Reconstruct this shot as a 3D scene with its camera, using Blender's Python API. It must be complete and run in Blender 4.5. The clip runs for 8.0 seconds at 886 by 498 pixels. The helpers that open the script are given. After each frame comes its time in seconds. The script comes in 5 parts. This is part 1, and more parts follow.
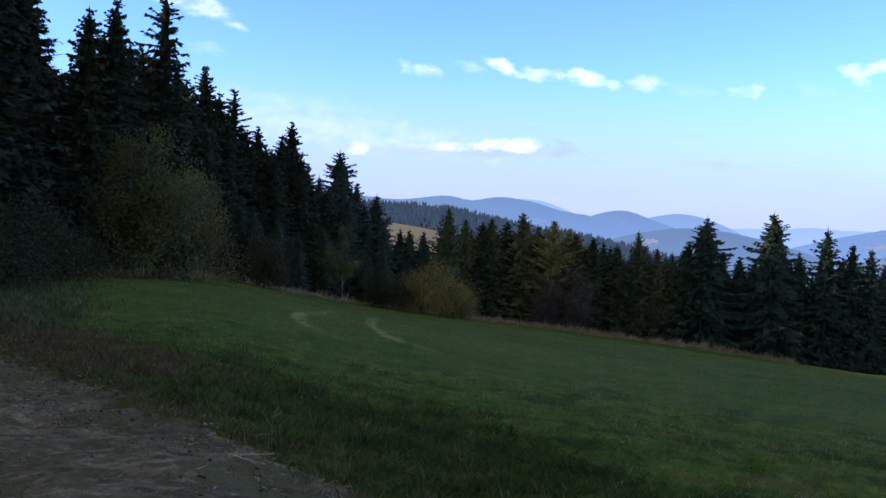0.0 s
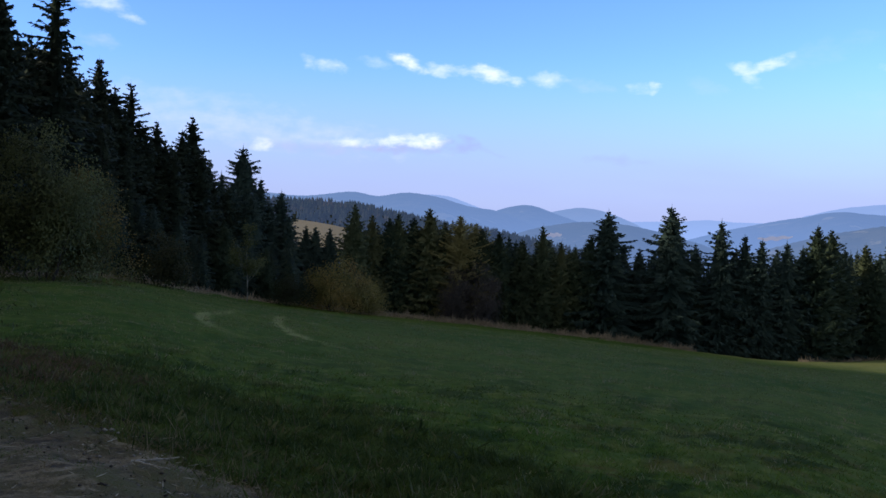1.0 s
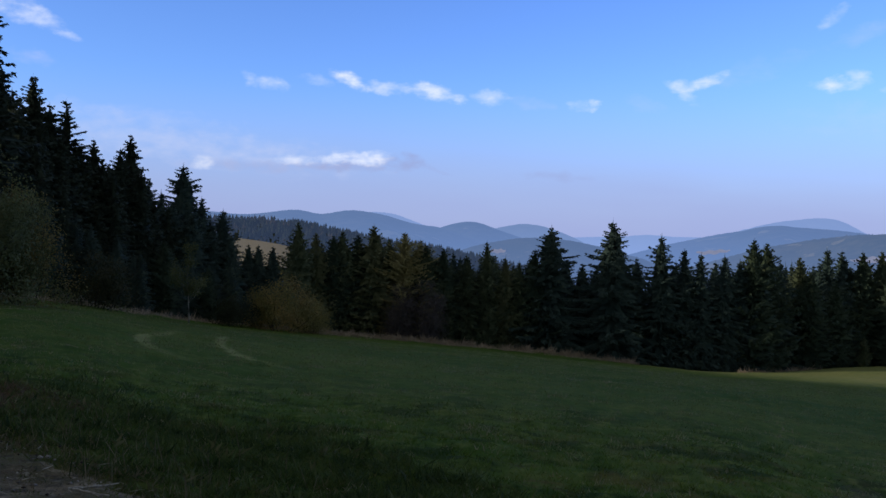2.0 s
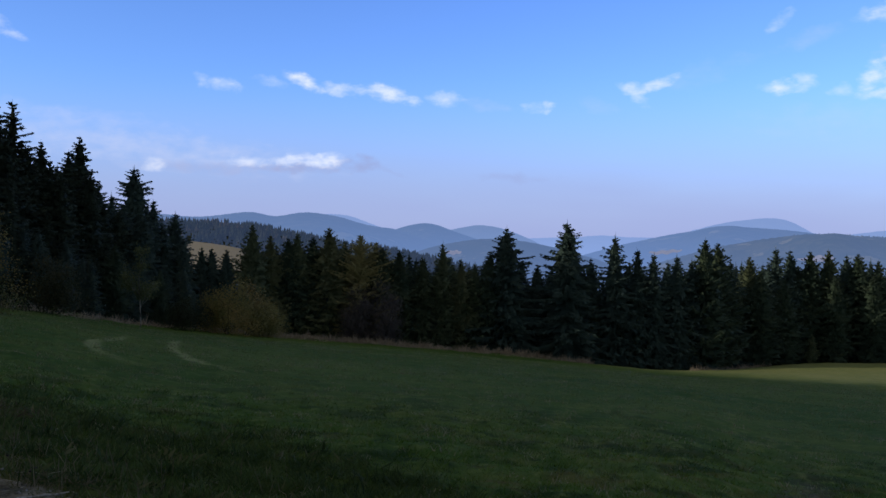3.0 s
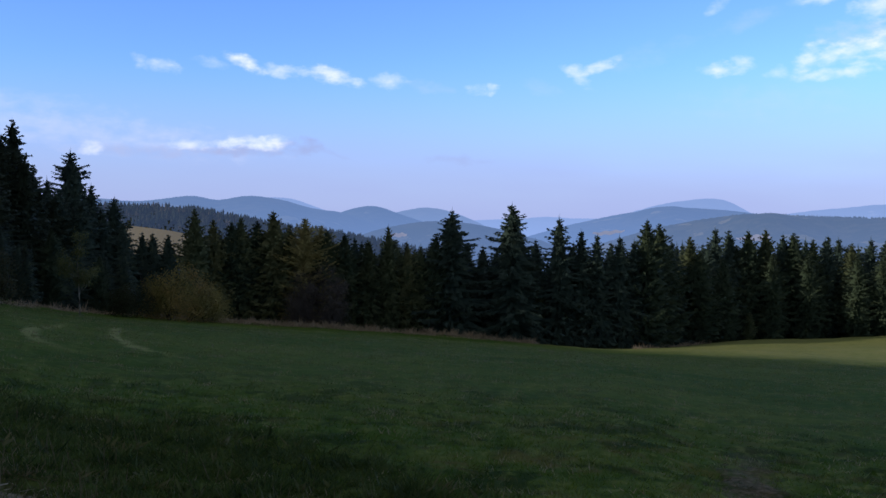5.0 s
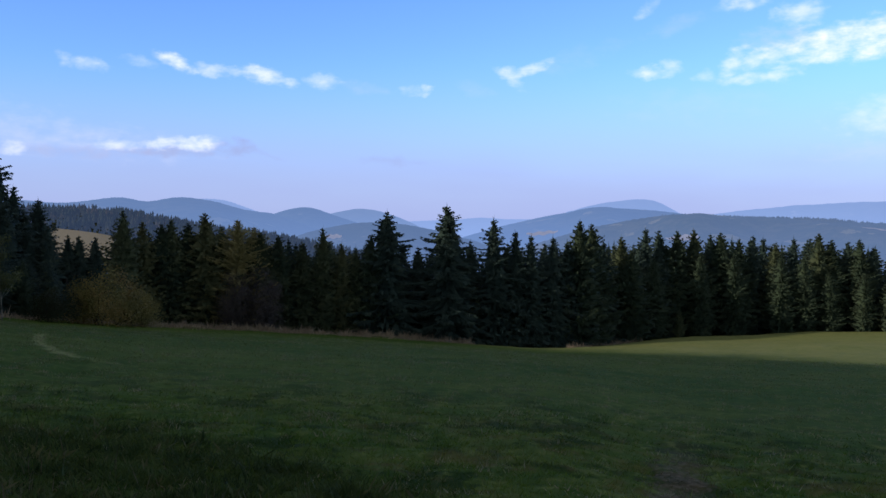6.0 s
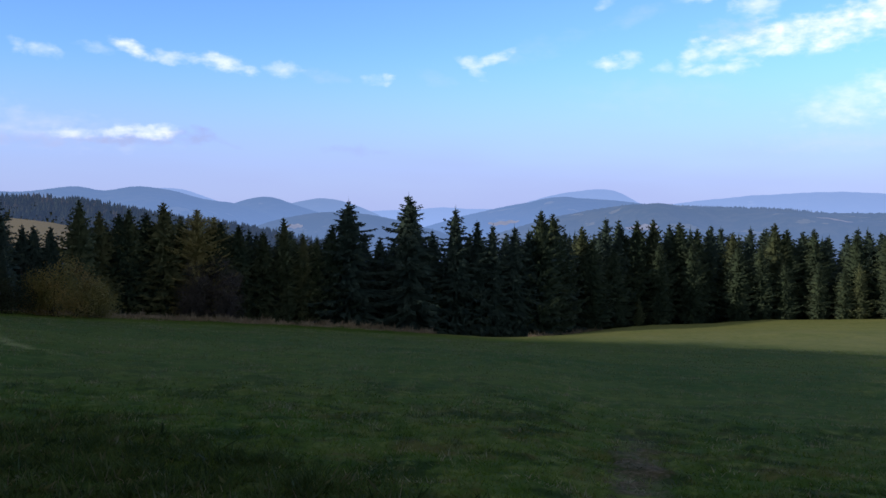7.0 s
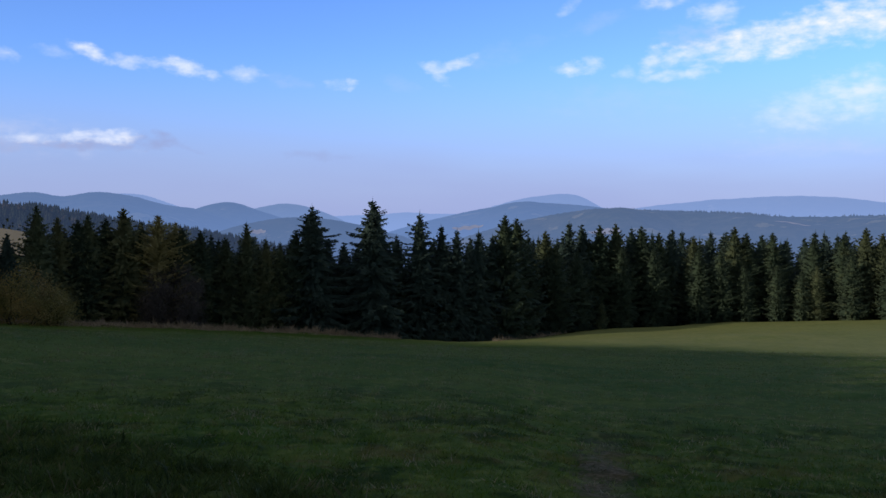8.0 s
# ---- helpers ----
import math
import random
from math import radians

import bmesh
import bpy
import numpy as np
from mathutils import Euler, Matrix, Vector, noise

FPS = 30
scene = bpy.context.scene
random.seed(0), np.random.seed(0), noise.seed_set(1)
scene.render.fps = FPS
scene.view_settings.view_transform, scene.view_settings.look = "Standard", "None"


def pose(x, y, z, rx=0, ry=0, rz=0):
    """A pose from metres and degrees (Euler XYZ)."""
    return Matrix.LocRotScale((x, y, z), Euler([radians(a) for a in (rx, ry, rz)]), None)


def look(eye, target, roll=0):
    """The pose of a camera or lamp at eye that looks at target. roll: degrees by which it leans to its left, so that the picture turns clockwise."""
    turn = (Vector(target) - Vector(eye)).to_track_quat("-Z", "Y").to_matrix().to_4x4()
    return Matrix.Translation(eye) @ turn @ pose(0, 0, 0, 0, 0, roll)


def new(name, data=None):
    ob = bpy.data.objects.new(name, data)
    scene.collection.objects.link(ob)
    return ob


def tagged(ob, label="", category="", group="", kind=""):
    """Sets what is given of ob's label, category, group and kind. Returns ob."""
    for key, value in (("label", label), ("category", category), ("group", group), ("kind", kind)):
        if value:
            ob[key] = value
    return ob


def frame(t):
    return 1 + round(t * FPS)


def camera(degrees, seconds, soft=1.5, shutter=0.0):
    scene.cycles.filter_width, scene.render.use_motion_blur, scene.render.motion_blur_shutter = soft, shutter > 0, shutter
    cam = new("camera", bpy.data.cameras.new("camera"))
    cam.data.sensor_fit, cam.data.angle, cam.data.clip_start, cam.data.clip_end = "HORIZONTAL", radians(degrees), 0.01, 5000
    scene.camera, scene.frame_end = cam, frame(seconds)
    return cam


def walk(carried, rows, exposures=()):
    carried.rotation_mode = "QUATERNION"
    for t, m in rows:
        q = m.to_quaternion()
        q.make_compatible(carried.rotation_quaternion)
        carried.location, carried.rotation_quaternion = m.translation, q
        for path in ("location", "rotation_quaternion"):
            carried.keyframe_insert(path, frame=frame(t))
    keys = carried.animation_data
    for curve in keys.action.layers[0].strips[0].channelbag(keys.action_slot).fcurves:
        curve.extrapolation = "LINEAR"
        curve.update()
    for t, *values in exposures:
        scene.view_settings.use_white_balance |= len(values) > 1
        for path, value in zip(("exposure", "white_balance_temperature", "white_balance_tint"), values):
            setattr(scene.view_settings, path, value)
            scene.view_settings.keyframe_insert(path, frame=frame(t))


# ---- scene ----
# the camera turns on the spot, held at eye height beside a dirt road
EYE = 1.6
ROWS = [
    (0.0, 0.0, -2.39, -2.14), (0.5, -3.84, -2.56, -2.07), (1.0, -6.03, -2.47, -1.58),
    (1.5, -8.86, -1.97, -1.08), (1.7, -9.22, -1.76, -1.02), (2.8, -11.71, -0.24, -0.86), (3.0, -12.5, -1.14, -0.73),
    (3.5, -13.8, -1.76, -0.66), (4.0, -14.24, -1.81, -0.35), (4.2, -15.0, -2.28, -0.41),
    (5.3, -16.92, -2.17, -0.12), (5.5, -18.1, -2.12, -0.12), (6.0, -20.22, -2.16, -0.11),
    (6.5, -22.55, -2.82, 0.06), (7.0, -22.68, -2.82, -0.17), (7.5, -23.32, -2.84, -0.11),
    (8.0, -25.0, -2.5, 0.0),
]
cam = camera(53.08, 8.0, soft=1.5)
walk(cam, [(t, pose(0, 0, EYE, 90 + p, r, y)) for t, y, p, r in ROWS],
     exposures=[(0.0, 0.78), (0.5, 0.57), (1.0, 0.42), (1.5, 0.2), (1.7, 0.12), (2.8, -0.03), (3.0, 0.06), (3.5, 0.2), (4.0, 0.22), (5.5, 0.22), (6.5, 0.29), (7.0, 0.31), (7.5, 0.29), (8.0, 0.02)])

# ---------------------------------------------------------------- light
SUN_BEARING, SUN_HEIGHT = -93.0, 20.0      # degrees right of the first view, above the horizon


def bearing(b, d, z=0.0):
    """The place at bearing b (degrees, clockwise from +y) and distance d."""
    return Vector((math.sin(radians(b)) * d, math.cos(radians(b)) * d, z))


sun = new("sun", bpy.data.lights.new("sun", "SUN"))
sun.data.energy, sun.data.angle, sun.data.color = 2.15, radians(0.9), (1.0, 0.88, 0.7)
sun.matrix_world = look(bearing(SUN_BEARING, 100, 100 * math.tan(radians(SUN_HEIGHT))), (0, 0, 0))


class Tree:
    """Short hand for node trees."""

    def __init__(self, tree):
        self.t = tree

    def node(self, kind, **values):
        n = self.t.nodes.new(kind)
        for k, v in values.items():
            setattr(n, k, v)
        return n

    def put(self, socket, value):
        if isinstance(value, bpy.types.NodeSocket):
            self.t.links.new(value, socket)
        elif value is not None:
            if socket.type == "RGBA" and isinstance(value, (tuple, list)) and len(value) == 3:
                value = (*value, 1)
            socket.default_value = value

    def math(self, op, a, b=None, c=None, clamp=False):
        n = self.node("ShaderNodeMath", operation=op, use_clamp=clamp)
        for s, v in zip(n.inputs, (a, b, c)):
            self.put(s, v)
        return n.outputs[0]

    def ramp(self, v, lo, hi, a=0.0, b=1.0):
        n = self.node("ShaderNodeMapRange", interpolation_type="SMOOTHSTEP")
        for s, x in zip(n.inputs[:5], (v, lo, hi, a, b)):
            self.put(s, x)
        return n.outputs[0]

    def mix(self, f, a, b, mode="MIX"):
        n = self.node("ShaderNodeMix", data_type="RGBA", blend_type=mode)
        self.put(n.inputs[0], f), self.put(n.inputs[6], a), self.put(n.inputs[7], b)
        return n.outputs[2]

    def noise(self, vector, scale, detail=4.0, rough=0.55, distort=0.0):
        n = self.node("ShaderNodeTexNoise")
        self.put(n.inputs["Vector"], vector)
        n.inputs["Scale"].default_value, n.inputs["Detail"].default_value = scale, detail
        n.inputs["Roughness"].default_value, n.inputs["Distortion"].default_value = rough, distort
        return n.outputs["Fac"]

    def xyz(self, x, y, z):
        n = self.node("ShaderNodeCombineXYZ")
        for s, v in zip(n.inputs, (x, y, z)):
            self.put(s, v)
        return n.outputs[0]

    def split(self, v):
        n = self.node("ShaderNodeSeparateXYZ")
        self.put(n.inputs[0], v)
        return n.outputs


def build_world():
    world = bpy.data.worlds.new("evening_sky")
    scene.world = world
    world.use_nodes = True
    t = Tree(world.node_tree)
    world.node_tree.nodes.clear()
    sky = t.node("ShaderNodeTexSky", sky_type="NISHITA", sun_disc=False, sun_elevation=radians(SUN_HEIGHT),
                 sun_rotation=radians(SUN_BEARING), altitude=700, air_density=1.0, dust_density=0.6, ozone_density=2.0)
    way = t.node("ShaderNodeTexCoord").outputs["Generated"]
    x, y, z = t.split(way)
    az = t.math("MULTIPLY", t.math("ARCTAN2", x, y), 57.2958)
    el = t.math("MULTIPLY", t.math("ARCSINE", z), 57.2958)
    # evening haze that lies low round the whole horizon
    toward = t.node("ShaderNodeVectorMath", operation="DOT_PRODUCT")
    t.put(toward.inputs[0], way)
    toward.inputs[1].default_value = tuple(bearing(SUN_BEARING, math.cos(radians(SUN_HEIGHT)), math.sin(radians(SUN_HEIGHT))))
    behind = t.ramp(y, 0.35, -0.5)
    warm = t.math("MAXIMUM", behind, t.ramp(toward.outputs["Value"], 0.5, 0.93))
    colour = t.mix(1.0, sky.outputs[0], t.mix(warm, SKY_TINT, (0.95, 0.93, 0.86)), "MULTIPLY")
    colour = t.mix(1.0, colour, t.mix(t.ramp(toward.outputs["Value"], -0.52, 0.55), (1.0, 0.995, 1.1), (0.89, 0.87, 0.89)), "MULTIPLY")
    colour = t.mix(t.ramp(z, 0.3, 0.75, 0.0, 0.6), colour, VEIL)
    veil = t.noise(t.xyz(t.math("MULTIPLY", az, 0.05), t.math("MULTIPLY", el, 0.25), 0.0), 1.0, 3.0)
    haze = t.math("MULTIPLY", t.ramp(el, 10.0, 0.5), t.math("ADD", 0.72, t.math("MULTIPLY", veil, 0.3)), clamp=True)
    colour = t.mix(haze, colour, t.mix(warm, HAZE, (5.0, 5.1, 5.2)))
    # clouds: bearing, height, half width, half height, tilt, cover
    fine = t.noise(t.xyz(az, t.math("MULTIPLY", el, 1.4), 3.0), 1.1, 3.0, 0.5)
    shred = t.noise(t.xyz(t.math("MULTIPLY", az, 0.7), t.math("MULTIPLY", el, 1.8), 5.0), 0.9, 4.0, 0.55)
    warp_a = t.noise(t.xyz(az, t.math("MULTIPLY", el, 1.5), 21.0), 0.8, 4.0, 0.6)
    warp_b = t.noise(t.xyz(az, t.math("MULTIPLY", el, 1.5), 37.0), 0.9, 4.0, 0.6)
    az_w = t.math("ADD", az, t.math("MULTIPLY_ADD", warp_a, 1.1, -0.55))
    el_w = t.math("ADD", el, t.math("MULTIPLY_ADD", warp_b, 0.7, -0.35))
    ragged = t.math("ADD", t.math("MULTIPLY_ADD", fine, -2.4, 1.2), t.math("MULTIPLY_ADD", shred, -3.0, 1.5))

    def bank(clouds):
        cover = None
        for b, e, w, h, tilt, dense in clouds:
            u = t.math("SUBTRACT", az_w, b)
            v = t.math("MULTIPLY_ADD", u, -tilt, t.math("SUBTRACT", el_w, e))
            u, v = t.math("MULTIPLY", u, 1 / w), t.math("MULTIPLY", v, 1 / h)
            d = t.math("MULTIPLY_ADD", u, u, t.math("MULTIPLY_ADD", v, v, ragged))
            one = t.ramp(d, 1.6, -1.9, 0.0, 1.3 * dense)
            cover = one if cover is None else t.math("MAXIMUM", cover, one)
        return t.math("MINIMUM", cover, 1.0)

    # a thin veil that thickens to one side, then grey streaks, then the bright tufts
    colour = t.mix(bank(VEILS), colour, VEIL_LIGHT)
    colour = t.mix(bank(GREY_CLOUDS), colour, CLOUD_UNDER)
    colour = t.mix(bank(CLOUDS), colour, CLOUD_LIGHT)
    back = t.node("ShaderNodeBackground")
    t.put(back.inputs[0], colour), t.put(back.inputs[1], 0.1)
    out = t.node("ShaderNodeOutputWorld")
    t.put(out.inputs[0], back.outputs[0])


SKY_TINT = (0.99, 1.4, 2.25)
VEIL = (3.7, 3.5, 2.8)
HAZE = (3.45, 4.0, 7.2)
CLOUD_LIGHT, CLOUD_UNDER, VEIL_LIGHT = (9.0, 9.4, 10.6), (3.1, 3.2, 5.4), (6.2, 6.7, 9.0)
CLOUDS = [
    (-2.7, 9.15, 0.55, 0.45, -0.31, 0.4), (-1.5, 8.92, 1.0, 0.5, -0.21, 0.5), (1.4, 9.23, 1.0, 0.3, -0.11, 0.3),
    (3.5, 9.29, 1.3, 0.46, -0.33, 1.0), (5.8, 8.95, 1.45, 0.42, -0.11, 0.6), (7.5, 8.83, 1.45, 0.36, -0.14, 0.65),
    (9.1, 8.69, 1.6, 0.5, -0.18, 0.85), (12.6, 8.45, 1.15, 0.5, -0.11, 0.5), (18.2, 7.92, 1.0, 0.33, 0.0, 0.4),
    (19.1, 8.03, 0.5, 0.35, 0.25, 0.65), (24.4, 9.03, 0.95, 0.45, -0.11, 0.6), (25.8, 9.28, 1.3, 0.4, 0.33, 0.65),
    (24.9, 8.43, 0.7, 0.5, -0.4, 0.5), (33.4, 8.83, 1.5, 0.4, 0.0, 0.7), (34.6, 9.17, 0.6, 0.55, 0.0, 0.5),
    (36.5, 8.62, 0.65, 0.45, 0.0, 0.35), (33.2, 12.77, 0.75, 0.45, 0.39, 0.4), (38.8, 12.79, 1.6, 0.5, 0.09, 0.6),
    (38.2, 9.14, 0.9, 0.8, 0.5, 0.8), (40.3, 9.58, 2.4, 0.66, 0.2, 0.85), (39.6, 8.27, 2.0, 0.4, 0.12, 0.65),
    (43.8, 10.02, 3.4, 1.05, 0.25, 1.1), (46.8, 10.43, 3.4, 1.15, 0.25, 1.2), (42.0, 11.82, 1.4, 0.8, 0.0, 0.6),
    (50.5, 11.2, 3.6, 1.5, 0.2, 1.15), (47.2, 6.0, 3.4, 1.25, 0.1, 0.5), (50.0, 6.6, 3.2, 1.4, 0.1, 0.7), (-15.2, 11.93, 1.7, 0.6, -0.37, 0.6), (-13.4, 10.95, 0.8, 0.3, -0.33, 0.5),
    (-17.4, 12.8, 2.2, 0.9, -0.33, 0.7), (-5.5, 3.82, 0.65, 0.38, 0.0, 0.55), (0.2, 4.28, 1.3, 0.36, 0.0, 0.6),
    (2.5, 4.37, 0.85, 0.42, 0.0, 0.9), (4.9, 4.42, 1.4, 0.48, 0.0, 0.95),
]
GREY_CLOUDS = [(6.9, 4.2, 1.8, 0.5, 0.0, 0.65), (3.0, 3.86, 4.0, 0.3, 0.0, 0.55), (-2.3, 3.76, 4.0, 0.36, -0.03, 0.3),
               (17.1, 3.48, 2.9, 0.3, 0.0, 0.25), (8.9, 3.88, 1.1, 0.22, -0.2, 0.3)]
VEILS = [(-12.0, 6.3, 9.0, 0.9, -0.06, 0.3), (-6.6, 5.0, 11.0, 1.2, -0.09, 0.42), (28.8, 9.81, 2.6, 0.75, 0.29, 0.14),
         (34.8, 11.6, 1.9, 0.5, 0.29, 0.16), (40.9, 10.53, 2.2, 0.9, 0.0, 0.4), (14.7, 8.12, 2.2, 0.36, -0.16, 0.2),
         (22.0, 8.05, 1.3, 0.45, -0.2, 0.14), (47.0, 3.79, 4.8, 0.7, 0.0, 0.3),
         (-15.2, 9.56, 1.1, 0.4, -0.14, 0.3), (36.5, 7.0, 5.0, 1.2, 0.05, 0.12)]
build_world()


# ---------------------------------------------------------------- materials
def material(name, roughness=0.9):
    m = bpy.data.materials.new(name)
    m.use_nodes = True
    t = Tree(m.node_tree)
    b = m.node_tree.nodes["Principled BSDF"]
    b.inputs["Roughness"].default_value = roughness
    b.inputs["Specular IOR Level"].default_value = 0.25
    return m, t, b


def bump(t, bsdf, height, strength, distance):
    n = t.node("ShaderNodeBump")
    n.inputs["Strength"].default_value, n.inputs["Distance"].default_value = strength, distance
    t.put(n.inputs["Height"], height)
    t.put(bsdf.inputs["Normal"], n.outputs[0])


PATCH = {"willow_leaves": 0.4, "autumn_leaves": 0.5, "larch_needles": 0.4, "leafless_twigs": 0.6, "meadow_tufts": 1.1, "green_weeds": 1.7, "dry_grass_blades": 0.6}


def leafy(name, dark, light, odd, odd_share=0.15, thin=0.25, full=0.0):
    """Needles or leaves: each clump its own tone, each tree its own cast; full rounds a crown's shading."""
    m, t, b = material(name, 0.75)
    island = t.node("ShaderNodeNewGeometry").outputs["Random Per Island"]
    tree = t.node("ShaderNodeObjectInfo").outputs["Random"]
    place = t.node("ShaderNodeTexCoord").outputs["Object"]
    patch = t.noise(place, PATCH.get(name, 0.9), 3.0)
    f = t.math("ADD", t.math("MULTIPLY", island, 0.4), t.math("MULTIPLY", t.ramp(patch, 0.32, 0.68), 0.6), clamp=True)
    colour = t.mix(f, dark, light)
    pick = t.math("MULTIPLY", t.ramp(t.math("ADD", t.math("MULTIPLY", tree, 0.6), patch), 1.15 - odd_share, 1.35 - odd_share), 0.8)
    colour = t.mix(pick, colour, odd)
    t.put(b.inputs["Base Color"], colour)
    outward = None
    if full:
        x, y, z = t.split(place)
        turn = t.node("ShaderNodeVectorTransform", vector_type="NORMAL", convert_from="OBJECT", convert_to="WORLD")
        t.put(turn.inputs[0], t.xyz(x, y, 0.9) if full > 0 else (0.0, 0.0, 1.0))
        both = t.node("ShaderNodeMix", data_type="VECTOR")
        both.inputs[0].default_value = abs(full)
        even = t.node("ShaderNodeVectorMath", operation="NORMALIZE")
        t.put(even.inputs[0], turn.outputs[0])
        t.put(both.inputs[4], t.node("ShaderNodeNewGeometry").outputs["Normal"]), t.put(both.inputs[5], even.outputs[0])
        length = t.node("ShaderNodeVectorMath", operation="NORMALIZE")
        t.put(length.inputs[0], both.outputs[1])
        outward = length.outputs[0]
        t.put(b.inputs["Normal"], outward)
    if thin:
        trans = t.node("ShaderNodeBsdfTranslucent")
        t.put(trans.inputs[0], colour)
        both = t.node("ShaderNodeMixShader")
        both.inputs[0].default_value = thin
        t.put(both.inputs[1], b.outputs[0]), t.put(both.inputs[2], trans.outputs[0])
        t.put(m.node_tree.nodes["Material Output"].inputs[0], both.outputs[0])
    return m


def bark(name, dark, light, scale):
    m, t, b = material(name)
    place = t.node("ShaderNodeTexCoord").outputs["Object"]
    x, y, z = t.split(place)
    n = t.noise(t.xyz(x, y, t.math("MULTIPLY", z, 0.25)), scale, 5.0)
    t.put(b.inputs["Base Color"], t.mix(t.ramp(n, 0.35, 0.65), dark, light))
    bump(t, b, n, 0.6, 0.03)
    return m


SPRUCE = leafy("spruce_needles", (0.032, 0.057, 0.053), (0.066, 0.102, 0.084), (0.08, 0.108, 0.068), 0.1, 0.08, 0.55)
# darker copy of the needles: the uphill wood's deep shade painted in
SPRUCE_SHADED = leafy("shaded_spruce_needles", (0.019, 0.031, 0.021), (0.036, 0.053, 0.034), (0.046, 0.058, 0.03), 0.1, 0.05, 0.5)
SPRUCE_YOUNG = leafy("young_spruce_needles", (0.038, 0.062, 0.042), (0.07, 0.102, 0.062), (0.09, 0.11, 0.058), 0.3, 0.2, 0.6)
SPRUCE_OLIVE = leafy("olive_spruce_needles", (0.085, 0.115, 0.066), (0.175, 0.205, 0.11), (0.19, 0.195, 0.095), 0.3, 0.25, 0.6)
LARCH = leafy("larch_needles", (0.28, 0.25, 0.11), (0.5, 0.43, 0.19), (0.48, 0.36, 0.15), 0.3, 0.4, 0.5)
AUTUMN = leafy("autumn_leaves", (0.165, 0.15, 0.052), (0.33, 0.285, 0.092), (0.35, 0.235, 0.082), 0.25, 0.3, 0.55)
WILLOW = leafy("willow_leaves", (0.07, 0.088, 0.036), (0.165, 0.178, 0.068), (0.24, 0.17, 0.055), 0.22, 0.3, 0.5)
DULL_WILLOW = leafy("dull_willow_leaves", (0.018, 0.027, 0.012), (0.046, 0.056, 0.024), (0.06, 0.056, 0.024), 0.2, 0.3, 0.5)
BARE = leafy("leafless_twigs", (0.05, 0.043, 0.045), (0.1, 0.085, 0.08), (0.12, 0.09, 0.06), 0.1, 0.0, 0.4)
BARK = bark("spruce_bark", (0.03, 0.022, 0.017), (0.09, 0.07, 0.055), 9.0)
BIRCH_BARK = bark("birch_bark", (0.06, 0.055, 0.05), (0.45, 0.42, 0.38), 5.0)
TWIG = bark("bare_twigs", (0.02, 0.016, 0.014), (0.05, 0.04, 0.034), 14.0)
SOIL = bark("bare_earth", (0.022, 0.017, 0.014), (0.06, 0.047, 0.038), 6.0)
WEED = leafy("green_weeds", (0.013, 0.03, 0.008), (0.105, 0.15, 0.036), (0.14, 0.12, 0.055), 0.2, 0.35)
TALL_WEED = leafy("grey_green_weeds", (0.055, 0.072, 0.03), (0.12, 0.14, 0.065), (0.13, 0.11, 0.06), 0.2, 0.2)
BANK = leafy("bank_weeds", (0.22, 0.175, 0.12), (0.54, 0.43, 0.31), (0.45, 0.29, 0.18), 0.25, 0.45, -0.5)
STRAW = leafy("straw", (0.22, 0.2, 0.15), (0.42, 0.39, 0.31), (0.3, 0.27, 0.2), 0.1, 0.1)
TUFT = leafy("meadow_tufts", (0.11, 0.15, 0.045), (0.24, 0.27, 0.11), (0.3, 0.26, 0.15), 0.2, 0.5, -0.75)
DRY_TUFT = leafy("dry_tufts", (0.2, 0.19, 0.1), (0.4, 0.36, 0.22), (0.34, 0.26, 0.16), 0.2, 0.5, -0.75)
FERN = leafy("dead_bracken", (0.06, 0.044, 0.028), (0.17, 0.115, 0.07), (0.16, 0.13, 0.07), 0.3, 0.4)
DRY = leafy("dry_grass_blades", (0.085, 0.066, 0.038), (0.27, 0.22, 0.14), (0.18, 0.11, 0.06), 0.25, 0.35)
DEADWOOD = bark("dead_wood", (0.2, 0.18, 0.15), (0.42, 0.4, 0.36), 20.0)


ROAD_N, ROAD_A = Vector((0.73, 0.683)), Vector((-0.683, 0.73))      # across the road towards the meadow; along it


